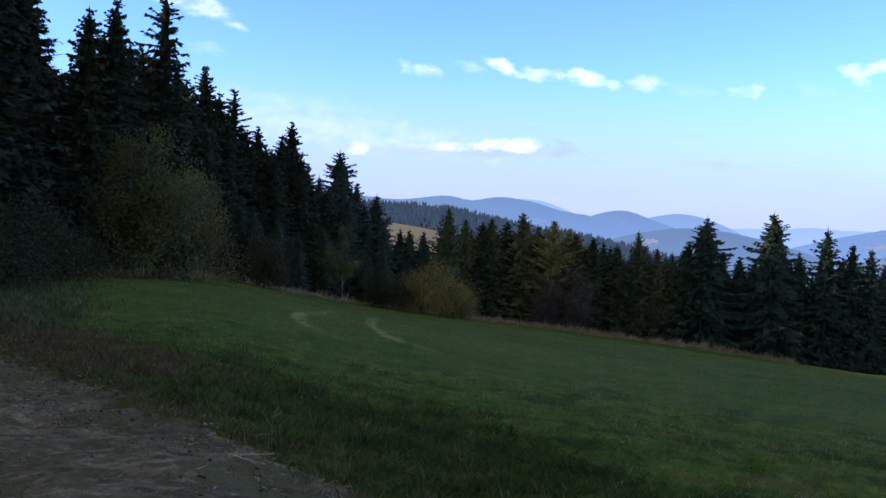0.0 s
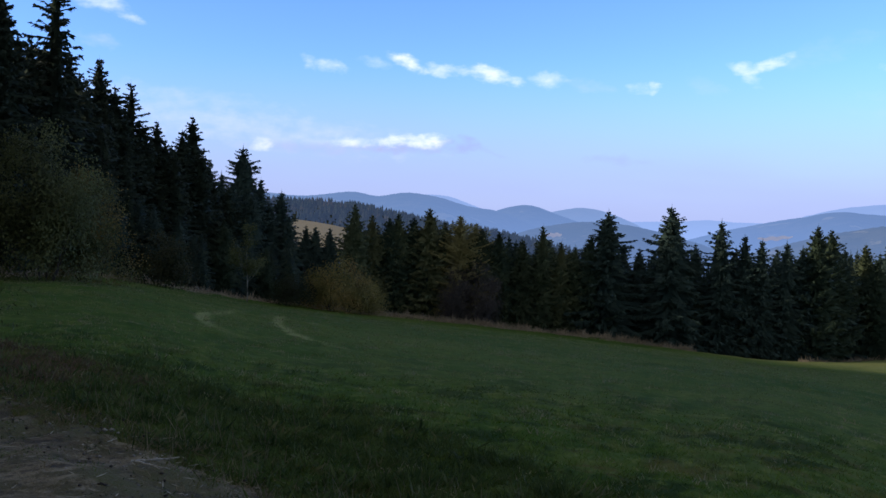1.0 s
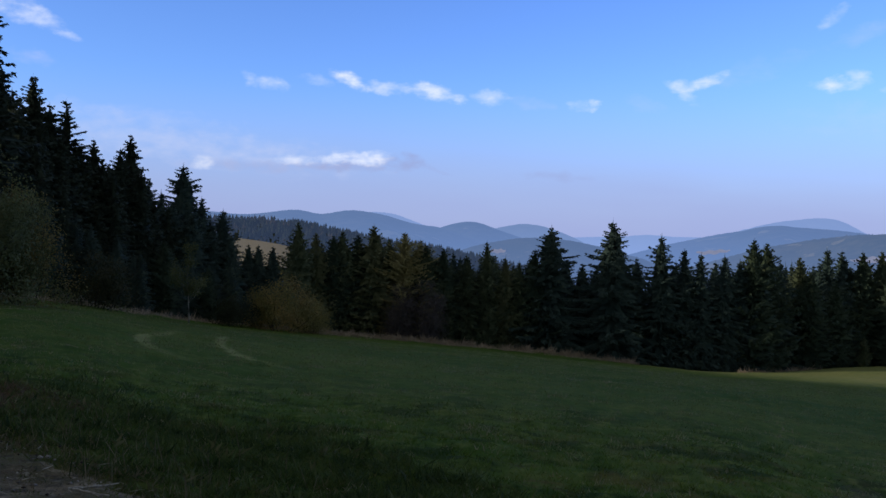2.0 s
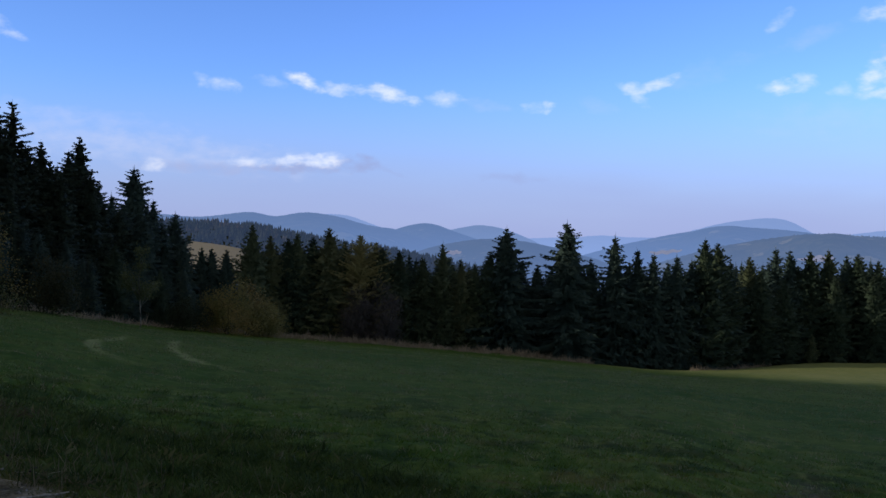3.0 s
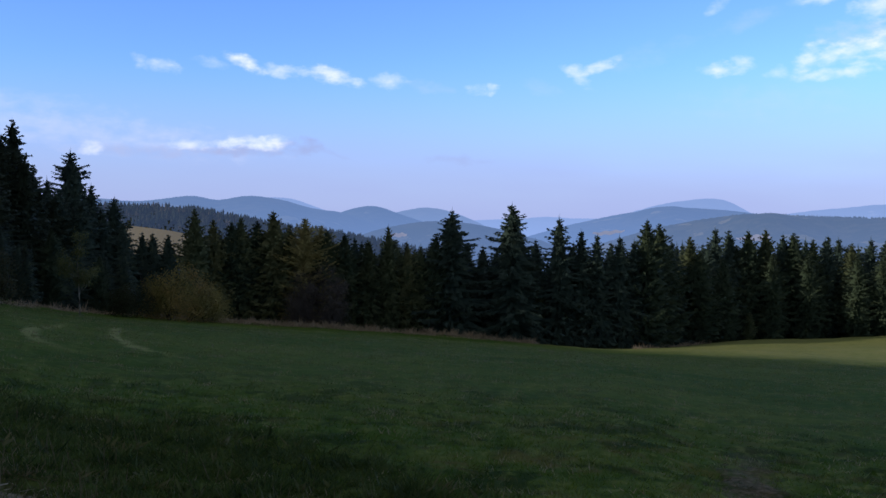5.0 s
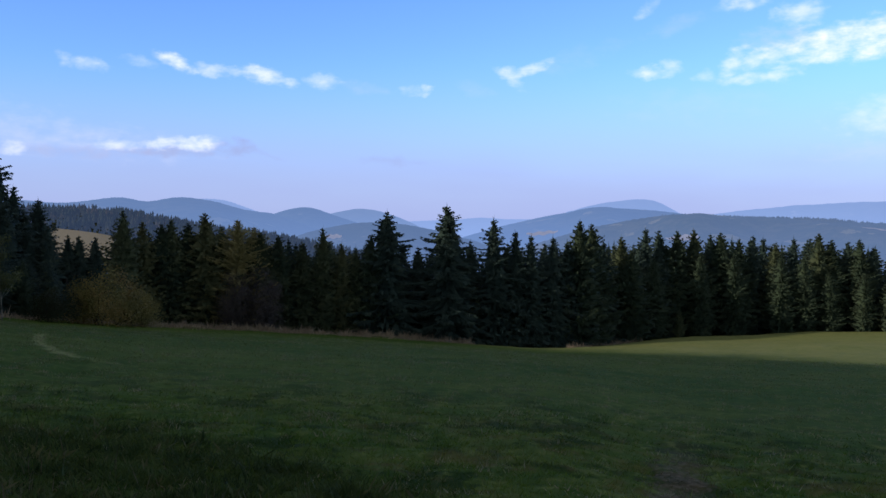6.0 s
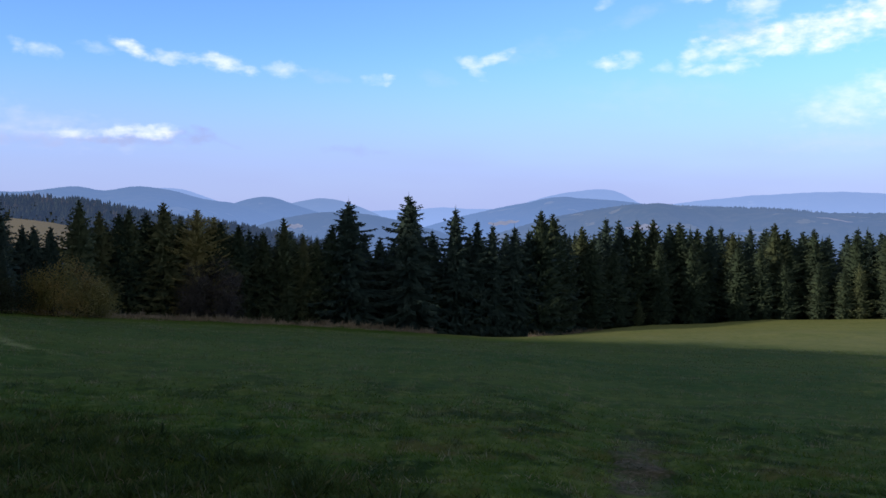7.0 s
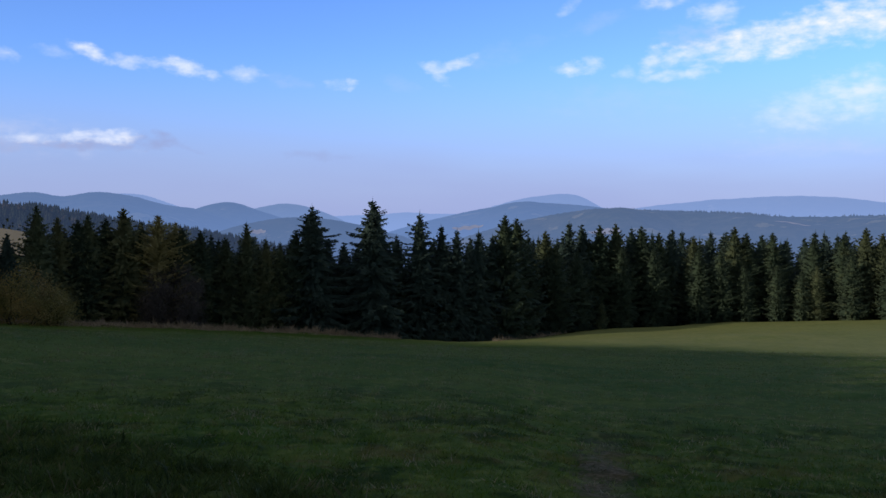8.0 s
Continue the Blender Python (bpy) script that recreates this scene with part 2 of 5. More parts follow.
def turf(t, p):
    """The meadow's colour: mown green with paler streaks, dark weeds and dry fringe towards the road."""
    x, y, z = t.split(p)
    big, mid = t.noise(p, 0.05, 3.0, 0.55), t.noise(p, 0.33, 5.0, 0.62)
    small, fine = t.noise(p, 1.7, 5.0, 0.65), t.noise(p, 11.0, 4.0, 0.7)
    colour = t.mix(t.ramp(big, 0.36, 0.64), (0.040, 0.080, 0.020), (0.074, 0.108, 0.030))
    colour = t.mix(t.math("MULTIPLY", t.ramp(mid, 0.45, 0.66), 0.5), colour, (0.115, 0.135, 0.052))
    colour = t.mix(t.math("MULTIPLY", t.ramp(small, 0.52, 0.68), 0.55), colour, (0.15, 0.16, 0.074))
    colour = t.mix(t.math("MULTIPLY", t.ramp(small, 0.44, 0.3), 0.5), colour, (0.022, 0.048, 0.014))
    fleck = t.noise(p, 3.6, 4.0, 0.7)
    colour = t.mix(t.math("MULTIPLY", t.ramp(fleck, 0.54, 0.68), 0.6), colour, (0.17, 0.185, 0.095))
    colour = t.mix(t.math("MULTIPLY", t.ramp(fleck, 0.46, 0.34), 0.55), colour, (0.022, 0.046, 0.014))
    clump = t.noise(p, 0.9, 6.0, 0.72)
    reach = t.math("SQRT", t.math("ADD", t.math("MULTIPLY", x, x), t.math("MULTIPLY", y, y)))
    close = t.ramp(reach, 30.0, 12.0)
    colour = t.mix(t.math("MULTIPLY", t.math("MULTIPLY", t.ramp(clump, 0.52, 0.4), close), 0.75), colour, (0.014, 0.03, 0.009))
    rusty = t.noise(p, 1.4, 5.0, 0.7)
    colour = t.mix(t.math("MULTIPLY", t.math("MULTIPLY", t.ramp(rusty, 0.5, 0.64), t.ramp(reach, 22.0, 9.0)), 0.6), colour, (0.115, 0.09, 0.055))
    sorrel = t.noise(p, 0.7, 4.0, 0.7)
    colour = t.mix(t.math("MULTIPLY", t.math("MULTIPLY", t.ramp(sorrel, 0.58, 0.68), t.ramp(reach, 14.0, 8.0)), 0.6), colour, (0.09, 0.058, 0.032))
    across = t.math("ADD", t.math("MULTIPLY", x, ROAD_N.x), t.math("MULTIPLY", y, ROAD_N.y))
    wob = t.math("ADD", across, t.math("MULTIPLY_ADD", small, 1.8, -0.9))
    right = t.math("ADD", x, 1.0)
    rank = t.math("ADD", t.math("MULTIPLY_ADD", t.math("POWER", t.math("MAXIMUM", right, 0.0), 2.0), 0.4, y), t.math("MULTIPLY", t.math("MINIMUM", right, 0.0), 0.337))
    rank = t.math("ADD", rank, t.math("MULTIPLY_ADD", small, 6.0, -3.0))
    colour = t.mix(t.math("MULTIPLY", t.ramp(rank, 14.8, 10.5), 0.8), colour, t.mix(t.ramp(fleck, 0.35, 0.68), (0.012, 0.026, 0.008), (0.06, 0.08, 0.03)))
    colour = t.mix(t.math("MULTIPLY", t.ramp(wob, 4.7, 3.7), 0.8), colour, t.mix(fine, (0.04, 0.038, 0.02), (0.1, 0.088, 0.052)))
    along = t.math("ADD", t.math("MULTIPLY", x, ROAD_A.x), t.math("MULTIPLY", y, ROAD_A.y))
    brown = t.math("MULTIPLY", t.ramp(t.math("ADD", along, t.math("MULTIPLY_ADD", small, 3.0, -1.5)), 9.5, 12.0), t.ramp(wob, 7.0, 5.4))
    colour = t.mix(t.math("MULTIPLY", brown, 0.75), colour, t.mix(fine, (0.05, 0.038, 0.024), (0.12, 0.085, 0.055)))
    # pale mown tracks that bend away down the slope
    for x0, reach, y0, fade, near, far in ((-5.3, 2.5, 25.0, 3.1, 23.5, 44.0), (-3.4, 5.7, 22.5, 6.3, 23.5, 46.0)):
        bend = t.math("MULTIPLY_ADD", t.math("POWER", 2.71828, t.math("DIVIDE", t.math("SUBTRACT", y0, y), fade)), reach, x0)
        off = t.math("ABSOLUTE", t.math("SUBTRACT", t.math("ADD", x, t.math("MULTIPLY_ADD", small, 0.9, -0.45)), bend))
        track = t.math("MULTIPLY", t.ramp(off, 0.36, 0.05), t.math("MULTIPLY", t.ramp(y, near, near + 6), t.ramp(y, far, far - 4)))
        colour = t.mix(t.math("MULTIPLY", t.math("MULTIPLY", track, t.ramp(fine, 0.25, 0.55)), 0.72), colour, (0.28, 0.275, 0.2))
    colour = t.mix(1.0, colour, (0.9, 0.98, 0.56), "MULTIPLY")
    # drier field over the rise, its sunlight painted in past the shade line
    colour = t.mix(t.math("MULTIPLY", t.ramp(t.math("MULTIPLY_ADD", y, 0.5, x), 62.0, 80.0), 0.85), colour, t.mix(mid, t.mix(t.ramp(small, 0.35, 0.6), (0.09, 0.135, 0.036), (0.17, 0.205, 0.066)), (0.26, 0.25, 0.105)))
    # a worn foot track, bare and dark, that runs out into the meadow
    bx, by = math.sin(radians(35.3)), math.cos(radians(35.3))
    along = t.math("ADD", t.math("MULTIPLY", x, bx), t.math("MULTIPLY", y, by))
    aside = t.math("ABSOLUTE", t.math("SUBTRACT", t.math("MULTIPLY", x, by), t.math("MULTIPLY", y, bx)))
    wobble = t.math("ADD", aside, t.math("MULTIPLY_ADD", small, 1.3, -0.65))
    worn = t.math("MULTIPLY", t.ramp(t.math("ADD", wobble, t.math("MULTIPLY_ADD", fleck, 1.2, -0.6)), 0.42, 0.1), t.math("MULTIPLY", t.ramp(along, 17.0, 11.0), t.ramp(along, 4.0, 6.5)))
    worn = t.math("MULTIPLY", worn, t.ramp(fine, 0.32, 0.55, 0.5, 1.0))
    colour = t.mix(t.math("MULTIPLY", worn, 0.8), colour, t.mix(t.ramp(fine, 0.4, 0.65), (0.05, 0.042, 0.028), (0.15, 0.125, 0.085)))
    return colour, mid, small, fine


def meadow_material():
    m, t, b = material("meadow_turf", 0.95)
    p = t.node("ShaderNodeTexCoord").outputs["Object"]
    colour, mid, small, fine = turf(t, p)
    x, y, z = t.split(p)
    colour = t.mix(t.math("MULTIPLY", t.ramp(fine, 0.5, 0.25), 0.25), colour, (0.02, 0.034, 0.011))
    # bare earth and litter under the woods and in the valley
    far = t.math("SQRT", t.math("ADD", t.math("MULTIPLY", x, x), t.math("MULTIPLY", y, y)))
    colour = t.mix(t.ramp(far, 135.0, 150.0), colour, t.mix(mid, (0.03, 0.04, 0.02), (0.06, 0.06, 0.03)))
    t.put(b.inputs["Base Color"], colour)
    b.inputs["Specular IOR Level"].default_value = 0.03
    bump(t, b, t.math("ADD", t.math("MULTIPLY", fine, 0.25), small), 0.5, 0.06)
    return m


def blade_material():
    m, t, b = material("grass_blades", 0.85)
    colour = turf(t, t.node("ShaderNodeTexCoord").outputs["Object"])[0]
    island = t.node("ShaderNodeNewGeometry").outputs["Random Per Island"]
    colour = t.mix(1.0, colour, t.mix(island, (1.0, 1.05, 0.9), (2.4, 2.3, 2.0)), "MULTIPLY")
    colour = t.mix(t.math("MULTIPLY", t.ramp(island, 0.9, 0.97), 0.6), colour, (0.2, 0.17, 0.09))
    t.put(b.inputs["Base Color"], colour)
    b.inputs["Specular IOR Level"].default_value = 0.02
    trans = t.node("ShaderNodeBsdfTranslucent")
    t.put(trans.inputs[0], colour)
    both = t.node("ShaderNodeMixShader")
    both.inputs[0].default_value = 0.4
    t.put(both.inputs[1], b.outputs[0]), t.put(both.inputs[2], trans.outputs[0])
    t.put(m.node_tree.nodes["Material Output"].inputs[0], both.outputs[0])
    return m


def road_material():
    m, t, b = material("dirt_road", 0.95)
    p = t.node("ShaderNodeTexCoord").outputs["Object"]
    mid, fine = t.noise(p, 1.1, 5.0, 0.6), t.noise(p, 22.0, 5.0, 0.7)
    stones = t.node("ShaderNodeTexVoronoi")
    stones.inputs["Scale"].default_value = 41.0
    t.put(stones.inputs["Vector"], p)
    moss = t.noise(p, 2.3, 5.0, 0.7)
    colour = t.mix(t.ramp(mid, 0.3, 0.7), (0.09, 0.076, 0.052), (0.185, 0.162, 0.12))
    colour = t.mix(t.math("MULTIPLY", t.ramp(moss, 0.47, 0.58), 0.85), colour, (0.058, 0.056, 0.024))
    colour = t.mix(t.math("MULTIPLY", t.ramp(moss, 0.45, 0.36), 0.8), colour, (0.03, 0.026, 0.024))
    colour = t.mix(t.math("MULTIPLY", t.ramp(fine, 0.55, 0.7), 0.45), colour, (0.22, 0.19, 0.155))
    colour = t.mix(t.math("MULTIPLY", t.ramp(fine, 0.42, 0.3), 0.7), colour, (0.035, 0.03, 0.026))
    # a broken patch of dark earth beside the bank
    x, y, z = t.split(p)
    ex, ey = t.math("MULTIPLY", t.math("ADD", x, 0.68), 1.3), t.math("MULTIPLY", t.math("ADD", y, -5.08), 3.2)
    patch = t.math("ADD", t.math("SQRT", t.math("MULTIPLY_ADD", ex, ex, t.math("MULTIPLY", ey, ey))), t.math("MULTIPLY_ADD", moss, 1.6, -0.8))
    colour = t.mix(t.math("MULTIPLY", t.ramp(patch, 1.0, 0.6), 0.85), colour, (0.035, 0.028, 0.024))
    grit = t.noise(p, 7.5, 5.0, 0.75)
    colour = t.mix(t.math("MULTIPLY", t.ramp(grit, 0.54, 0.64), 0.6), colour, (0.27, 0.25, 0.21))
    colour = t.mix(t.math("MULTIPLY", t.ramp(grit, 0.46, 0.38), 0.75), colour, (0.042, 0.038, 0.028))
    green = t.noise(p, 0.85, 5.0, 0.65)
    colour = t.mix(t.math("MULTIPLY", t.ramp(green, 0.46, 0.57), t.ramp(grit, 0.38, 0.55, 0.35, 0.95)), colour, t.mix(moss, (0.04, 0.05, 0.018), (0.1, 0.1, 0.04)))
    wet = t.noise(p, 3.7, 4.0, 0.7)
    colour = t.mix(t.math("MULTIPLY", t.ramp(wet, 0.56, 0.66), 0.7), colour, (0.028, 0.024, 0.022))
    colour = t.mix(1.0, colour, (1.02, 0.97, 0.8), "MULTIPLY")
    t.put(b.inputs["Base Color"], colour)
    bump(t, b, t.math("ADD", t.math("MULTIPLY_ADD", moss, 2.0, fine), t.math("MULTIPLY", stones.outputs["Distance"], 0.3)), 0.9, 0.03)
    return m


def rock_material():
    m, t, b = material("pebbles", 0.85)
    island = t.node("ShaderNodeNewGeometry").outputs["Random Per Island"]
    t.put(b.inputs["Base Color"], t.mix(island, (0.09, 0.08, 0.07), (0.3, 0.28, 0.26)))
    return m


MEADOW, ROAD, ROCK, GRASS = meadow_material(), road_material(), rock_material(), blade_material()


# ---------------------------------------------------------------- ground
def smooth(b, xs, ys):
    """Smooth interpolation through a few support values."""
    b = np.asarray(b, float)
    i = np.clip(np.searchsorted(xs, b) - 1, 0, len(xs) - 2)
    xs, ys = np.asarray(xs, float), np.asarray(ys, float)
    slope = np.gradient(ys, xs)
    h = xs[i + 1] - xs[i]
    u = np.clip((b - xs[i]) / h, 0, 1)
    return ((2 * u**3 - 3 * u**2 + 1) * ys[i] + (u**3 - 2 * u**2 + u) * h * slope[i]
            + (3 * u**2 - 2 * u**3) * ys[i + 1] + (u**3 - u**2) * h * slope[i + 1])


# the meadow's rim by bearing: its angle below eye height, its distance, the slope at the road
RIM_B = [-180, -110, -60, -26, -14, -6.5, 4.5, 12, 21, 28, 33, 43, 52, 70, 110, 180]
RIM_E = [4, 1.5, -2.5, -4.45, -4.75, -5.95, -7.1, -7.62, -8.2, -8.5, -7.85, -6.9, -6.3, -5, 0, 4]
RIM_D = [60, 45, 40, 50, 60, 72, 80, 82, 85, 88, 104, 118, 122, 120, 80, 60]
RIM_S = [0.1, 0.05, -0.015, -0.044, -0.053, -0.081, -0.101, -0.11, -0.121, -0.128, -0.145, -0.15, -0.15, -0.12, -0.02, 0.1]


def rim(b):
    return smooth(b, RIM_B, RIM_D)


def bumps(x, y, size, seed):
    """Soft unevenness from a few sine waves."""
    r = np.random.RandomState(seed)
    out = 0
    for _ in range(7):
        a, f, p = r.uniform(0, 6.28), r.uniform(0.6, 1.8) / size, r.uniform(0, 6.28)
        out = out + np.sin((x * math.cos(a) + y * math.sin(a)) * f * 6.28 + p)
    return out / 7


def ground(x, y):
    x, y = np.asarray(x, float), np.asarray(y, float)
    r = np.hypot(x, y)
    b = np.degrees(np.arctan2(x, y))
    d, e, s = rim(b), smooth(b, RIM_B, RIM_E), smooth(b, RIM_B, RIM_S)
    k = (EYE + d * np.tan(np.radians(e)) - s * d) / d**2
    q = np.minimum(r, d)
    z = s * q + k * q * q
    # beyond the rim: level wood on the uphill side, falling away downhill
    out = np.maximum(r - d, 0)
    down = smooth(b, [-180, -40, -12, 0, 30, 60, 180], [0.12, 0.02, -0.02, -0.14, -0.2, -0.17, 0.1])
    z = z + np.where(out < 250, out * down, 250 * down)
    valley = -190 - 20 * bumps(x, y, 900, 4)
    f = np.clip((r - 300) / 900, 0, 1)
    f = f * f * (3 - 2 * f)
    z = z * (1 - f) + valley * f
    # the wooded spur across the dell
    top = smooth(b, [-60, -12, -5, 0, 5, 11, 15.5, 22, 40], [20, 10, 4.6, 1.6, -16, -35, -57, -110, -190])
    spur = top - np.where(r < 1150, ((1150 - r) / 350.0) ** 2 * 50, ((r - 1150) / 400.0) ** 2 * 60)
    w = 12.0
    hi = np.maximum(z, spur)
    z = np.where(r > 200, hi + w * np.log(np.exp((z - hi) / w) + np.exp((spur - hi) / w)) - w * np.exp(-((z - spur) / w) ** 2) * 0.3, z)
    # a low uneven bank of matted grass along the rim
    heap = np.clip(0.35 + 1.5 * bumps(x, y, 7, 91), 0, 1) * np.interp(b, [-30, -8, 0, 3, 20, 23], [0.1, 0.1, 0.5, 0.4, 0.2, 0.0])
    z = z + heap * np.exp(-((r - d) / 1.4) ** 2)
    near = np.clip((r - 3) / 4, 0, 1) * np.clip((100 - r) / 20, 0, 1)
    z = z + near * (0.06 * bumps(x, y, 1.1, 93) + 0.03 * bumps(x, y, 0.5, 94) + 0.05 * bumps(x, y, 2.6, 95) * np.clip(r / 20, 0, 1))
    z = z + 0.22 * bumps(x, y, 20, 96) * np.clip((x + 0.5 * y - 60) / 20, 0, 1) * np.clip((160 - r) / 40, 0, 1)
    z = z + 0.05 * bumps(x, y, 6, 1) * np.clip(r / 12, 0, 1) + 0.12 * bumps(x, y, 22, 2) * np.clip(r / 30, 0, 1)
    return z


def gz(x, y):
    return float(ground(x, y))


def mesh_object(name, verts, faces, mat, parent=None, smooth_faces=False):
    me = bpy.data.meshes.new(name)
    me.from_pydata([tuple(v) for v in verts], [], [tuple(f) for f in faces])
    me.materials.append(mat)
    if smooth_faces:
        me.polygons.foreach_set("use_smooth", [True] * len(me.polygons))
    me.update()
    ob = new(name, me)
    ob.parent = parent
    return ob


def fast_mesh(name, verts, tris, mat):
    """A mesh from an array of triangles."""
    verts, tris = np.asarray(verts, np.float32), np.asarray(tris, np.int32)
    me = bpy.data.meshes.new(name)
    me.vertices.add(len(verts)), me.loops.add(tris.size), me.polygons.add(len(tris))
    me.vertices.foreach_set("co", verts.ravel())
    me.loops.foreach_set("vertex_index", tris.ravel())
    me.polygons.foreach_set("loop_start", np.arange(0, tris.size, 3, dtype=np.int32))
    me.polygons.foreach_set("loop_total", np.full(len(tris), 3, np.int32))
    me.materials.append(mat)
    me.update(calc_edges=True)
    me.validate()
    return me


def grid_faces(n, m, closed):
    faces = []
    for i in range(n - 1):
        for j in range(m if closed else m - 1):
            k = (j + 1) % m
            faces.append((i * m + j, i * m + k, (i + 1) * m + k, (i + 1) * m + j))
    return faces


def build_ground():
    bs = np.concatenate([np.arange(-180, -36, 4), np.arange(-36, 64, 0.6), np.arange(64, 180, 4)])
    rs = np.concatenate([[0.3], np.geomspace(0.8, 4, 14), np.geomspace(4.06, 46, 150), np.arange(46.8, 95, 0.9), np.arange(96, 135, 2), np.geomspace(138, 4900, 70)])
    bb, rr = np.meshgrid(np.radians(bs), rs)
    x, y = np.sin(bb) * rr, np.cos(bb) * rr
    z = ground(x, y)
    verts = np.stack([x, y, z], -1).reshape(-1, 3)
    faces = [f[::-1] for f in grid_faces(len(rs), len(bs), True)]
    verts = np.vstack([verts, [[0, 0, 0]]])
    m = len(bs)
    faces += [(len(verts) - 1, (j + 1) % m, j) for j in range(m)]
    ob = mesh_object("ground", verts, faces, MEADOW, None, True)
    tagged(ob, "green mown meadow sloping down to the woods", "meadow", kind="structure")


build_ground()

# the road: a strip along a straight line past the camera
def road_edge(s):
    wide = float(np.interp(s, [2.0, 5.4, 6.0, 6.7, 7.6, 9.0, 12.0], [4.1, 4.3, 4.2, 3.8, 3.68, 3.85, 3.8]))
    return wide + 0.08 * math.sin(s * 2.7 + 1) + 0.06 * math.sin(s * 7.1) + 0.05 * math.sin(s * 13.7 + 2) + 0.04 * math.sin(s * 23.0)


def road_place(s, c):
    p = ROAD_A * s + ROAD_N * c
    return p.x, p.y


def build_road():
    ss, n = np.concatenate([np.arange(-14, 2, 0.5), np.arange(2, 16, 0.08), np.arange(16, 44, 0.4)]), 25
    verts = []
    for s in ss:
        e = road_edge(s)
        for i in range(n):
            u = i / (n - 1)
            inner = 0.3 + 0.12 * math.sin(s * 1.7) + 0.06 * math.sin(s * 5.3 + 1) + 0.04 * math.sin(s * 11.0)
            c = inner + (e - inner) * u
            x, y = road_place(s, c)
            rut = -0.025 * (math.exp(-((u - 0.3) / 0.09) ** 2) + math.exp(-((u - 0.8) / 0.09) ** 2))
            lift = 0.055 * min(1.0, 0.12 + (1 - u) * 6, 0.12 + u * 6)
            rough = (0.014 * float(bumps(x, y, 0.45, 41)) + 0.016 * float(bumps(x, y, 1.1, 42))) * min(1.0, (1 - u) * 6)
            verts.append((x, y, gz(x, y) + lift + rut + rough))
    ob = mesh_object("road", verts, grid_faces(len(ss), n, False), ROAD, None, True)
    ob.data.flip_normals()
    tagged(ob, "rutted grey dirt track with stones and bare soil", "dirt road", kind="structure")


build_road()


# ---------------------------------------------------------------- trees
def blades(base, way, length, width, flat):
    """A slim diamond of two triangles for each row: base, direction, length, width, and the side it spreads to."""
    n = len(base)
    mid = base + way * (length * 0.45)[:, None]
    tip = base + way * length[:, None]
    half = flat * (width / 2)[:, None]
    v = np.stack([base, mid + half, tip, mid - half], 1).reshape(-1, 3)
    i = np.arange(n)[:, None] * 4
    t = np.concatenate([i + [[0, 1, 2]], i + [[0, 2, 3]]], 1).reshape(-1, 3)
    return v, t


def spikes(base, way, length, width, flat):
    """A slim pointed triangle for each row."""
    n = len(base)
    half = flat * (width / 2)[:, None]
    v = np.stack([base + half, base + way * length[:, None], base - half], 1).reshape(-1, 3)
    return v, np.arange(3 * n).reshape(-1, 3)


def unit(v):
    return v / np.maximum(np.linalg.norm(v, axis=-1, keepdims=True), 1e-9)


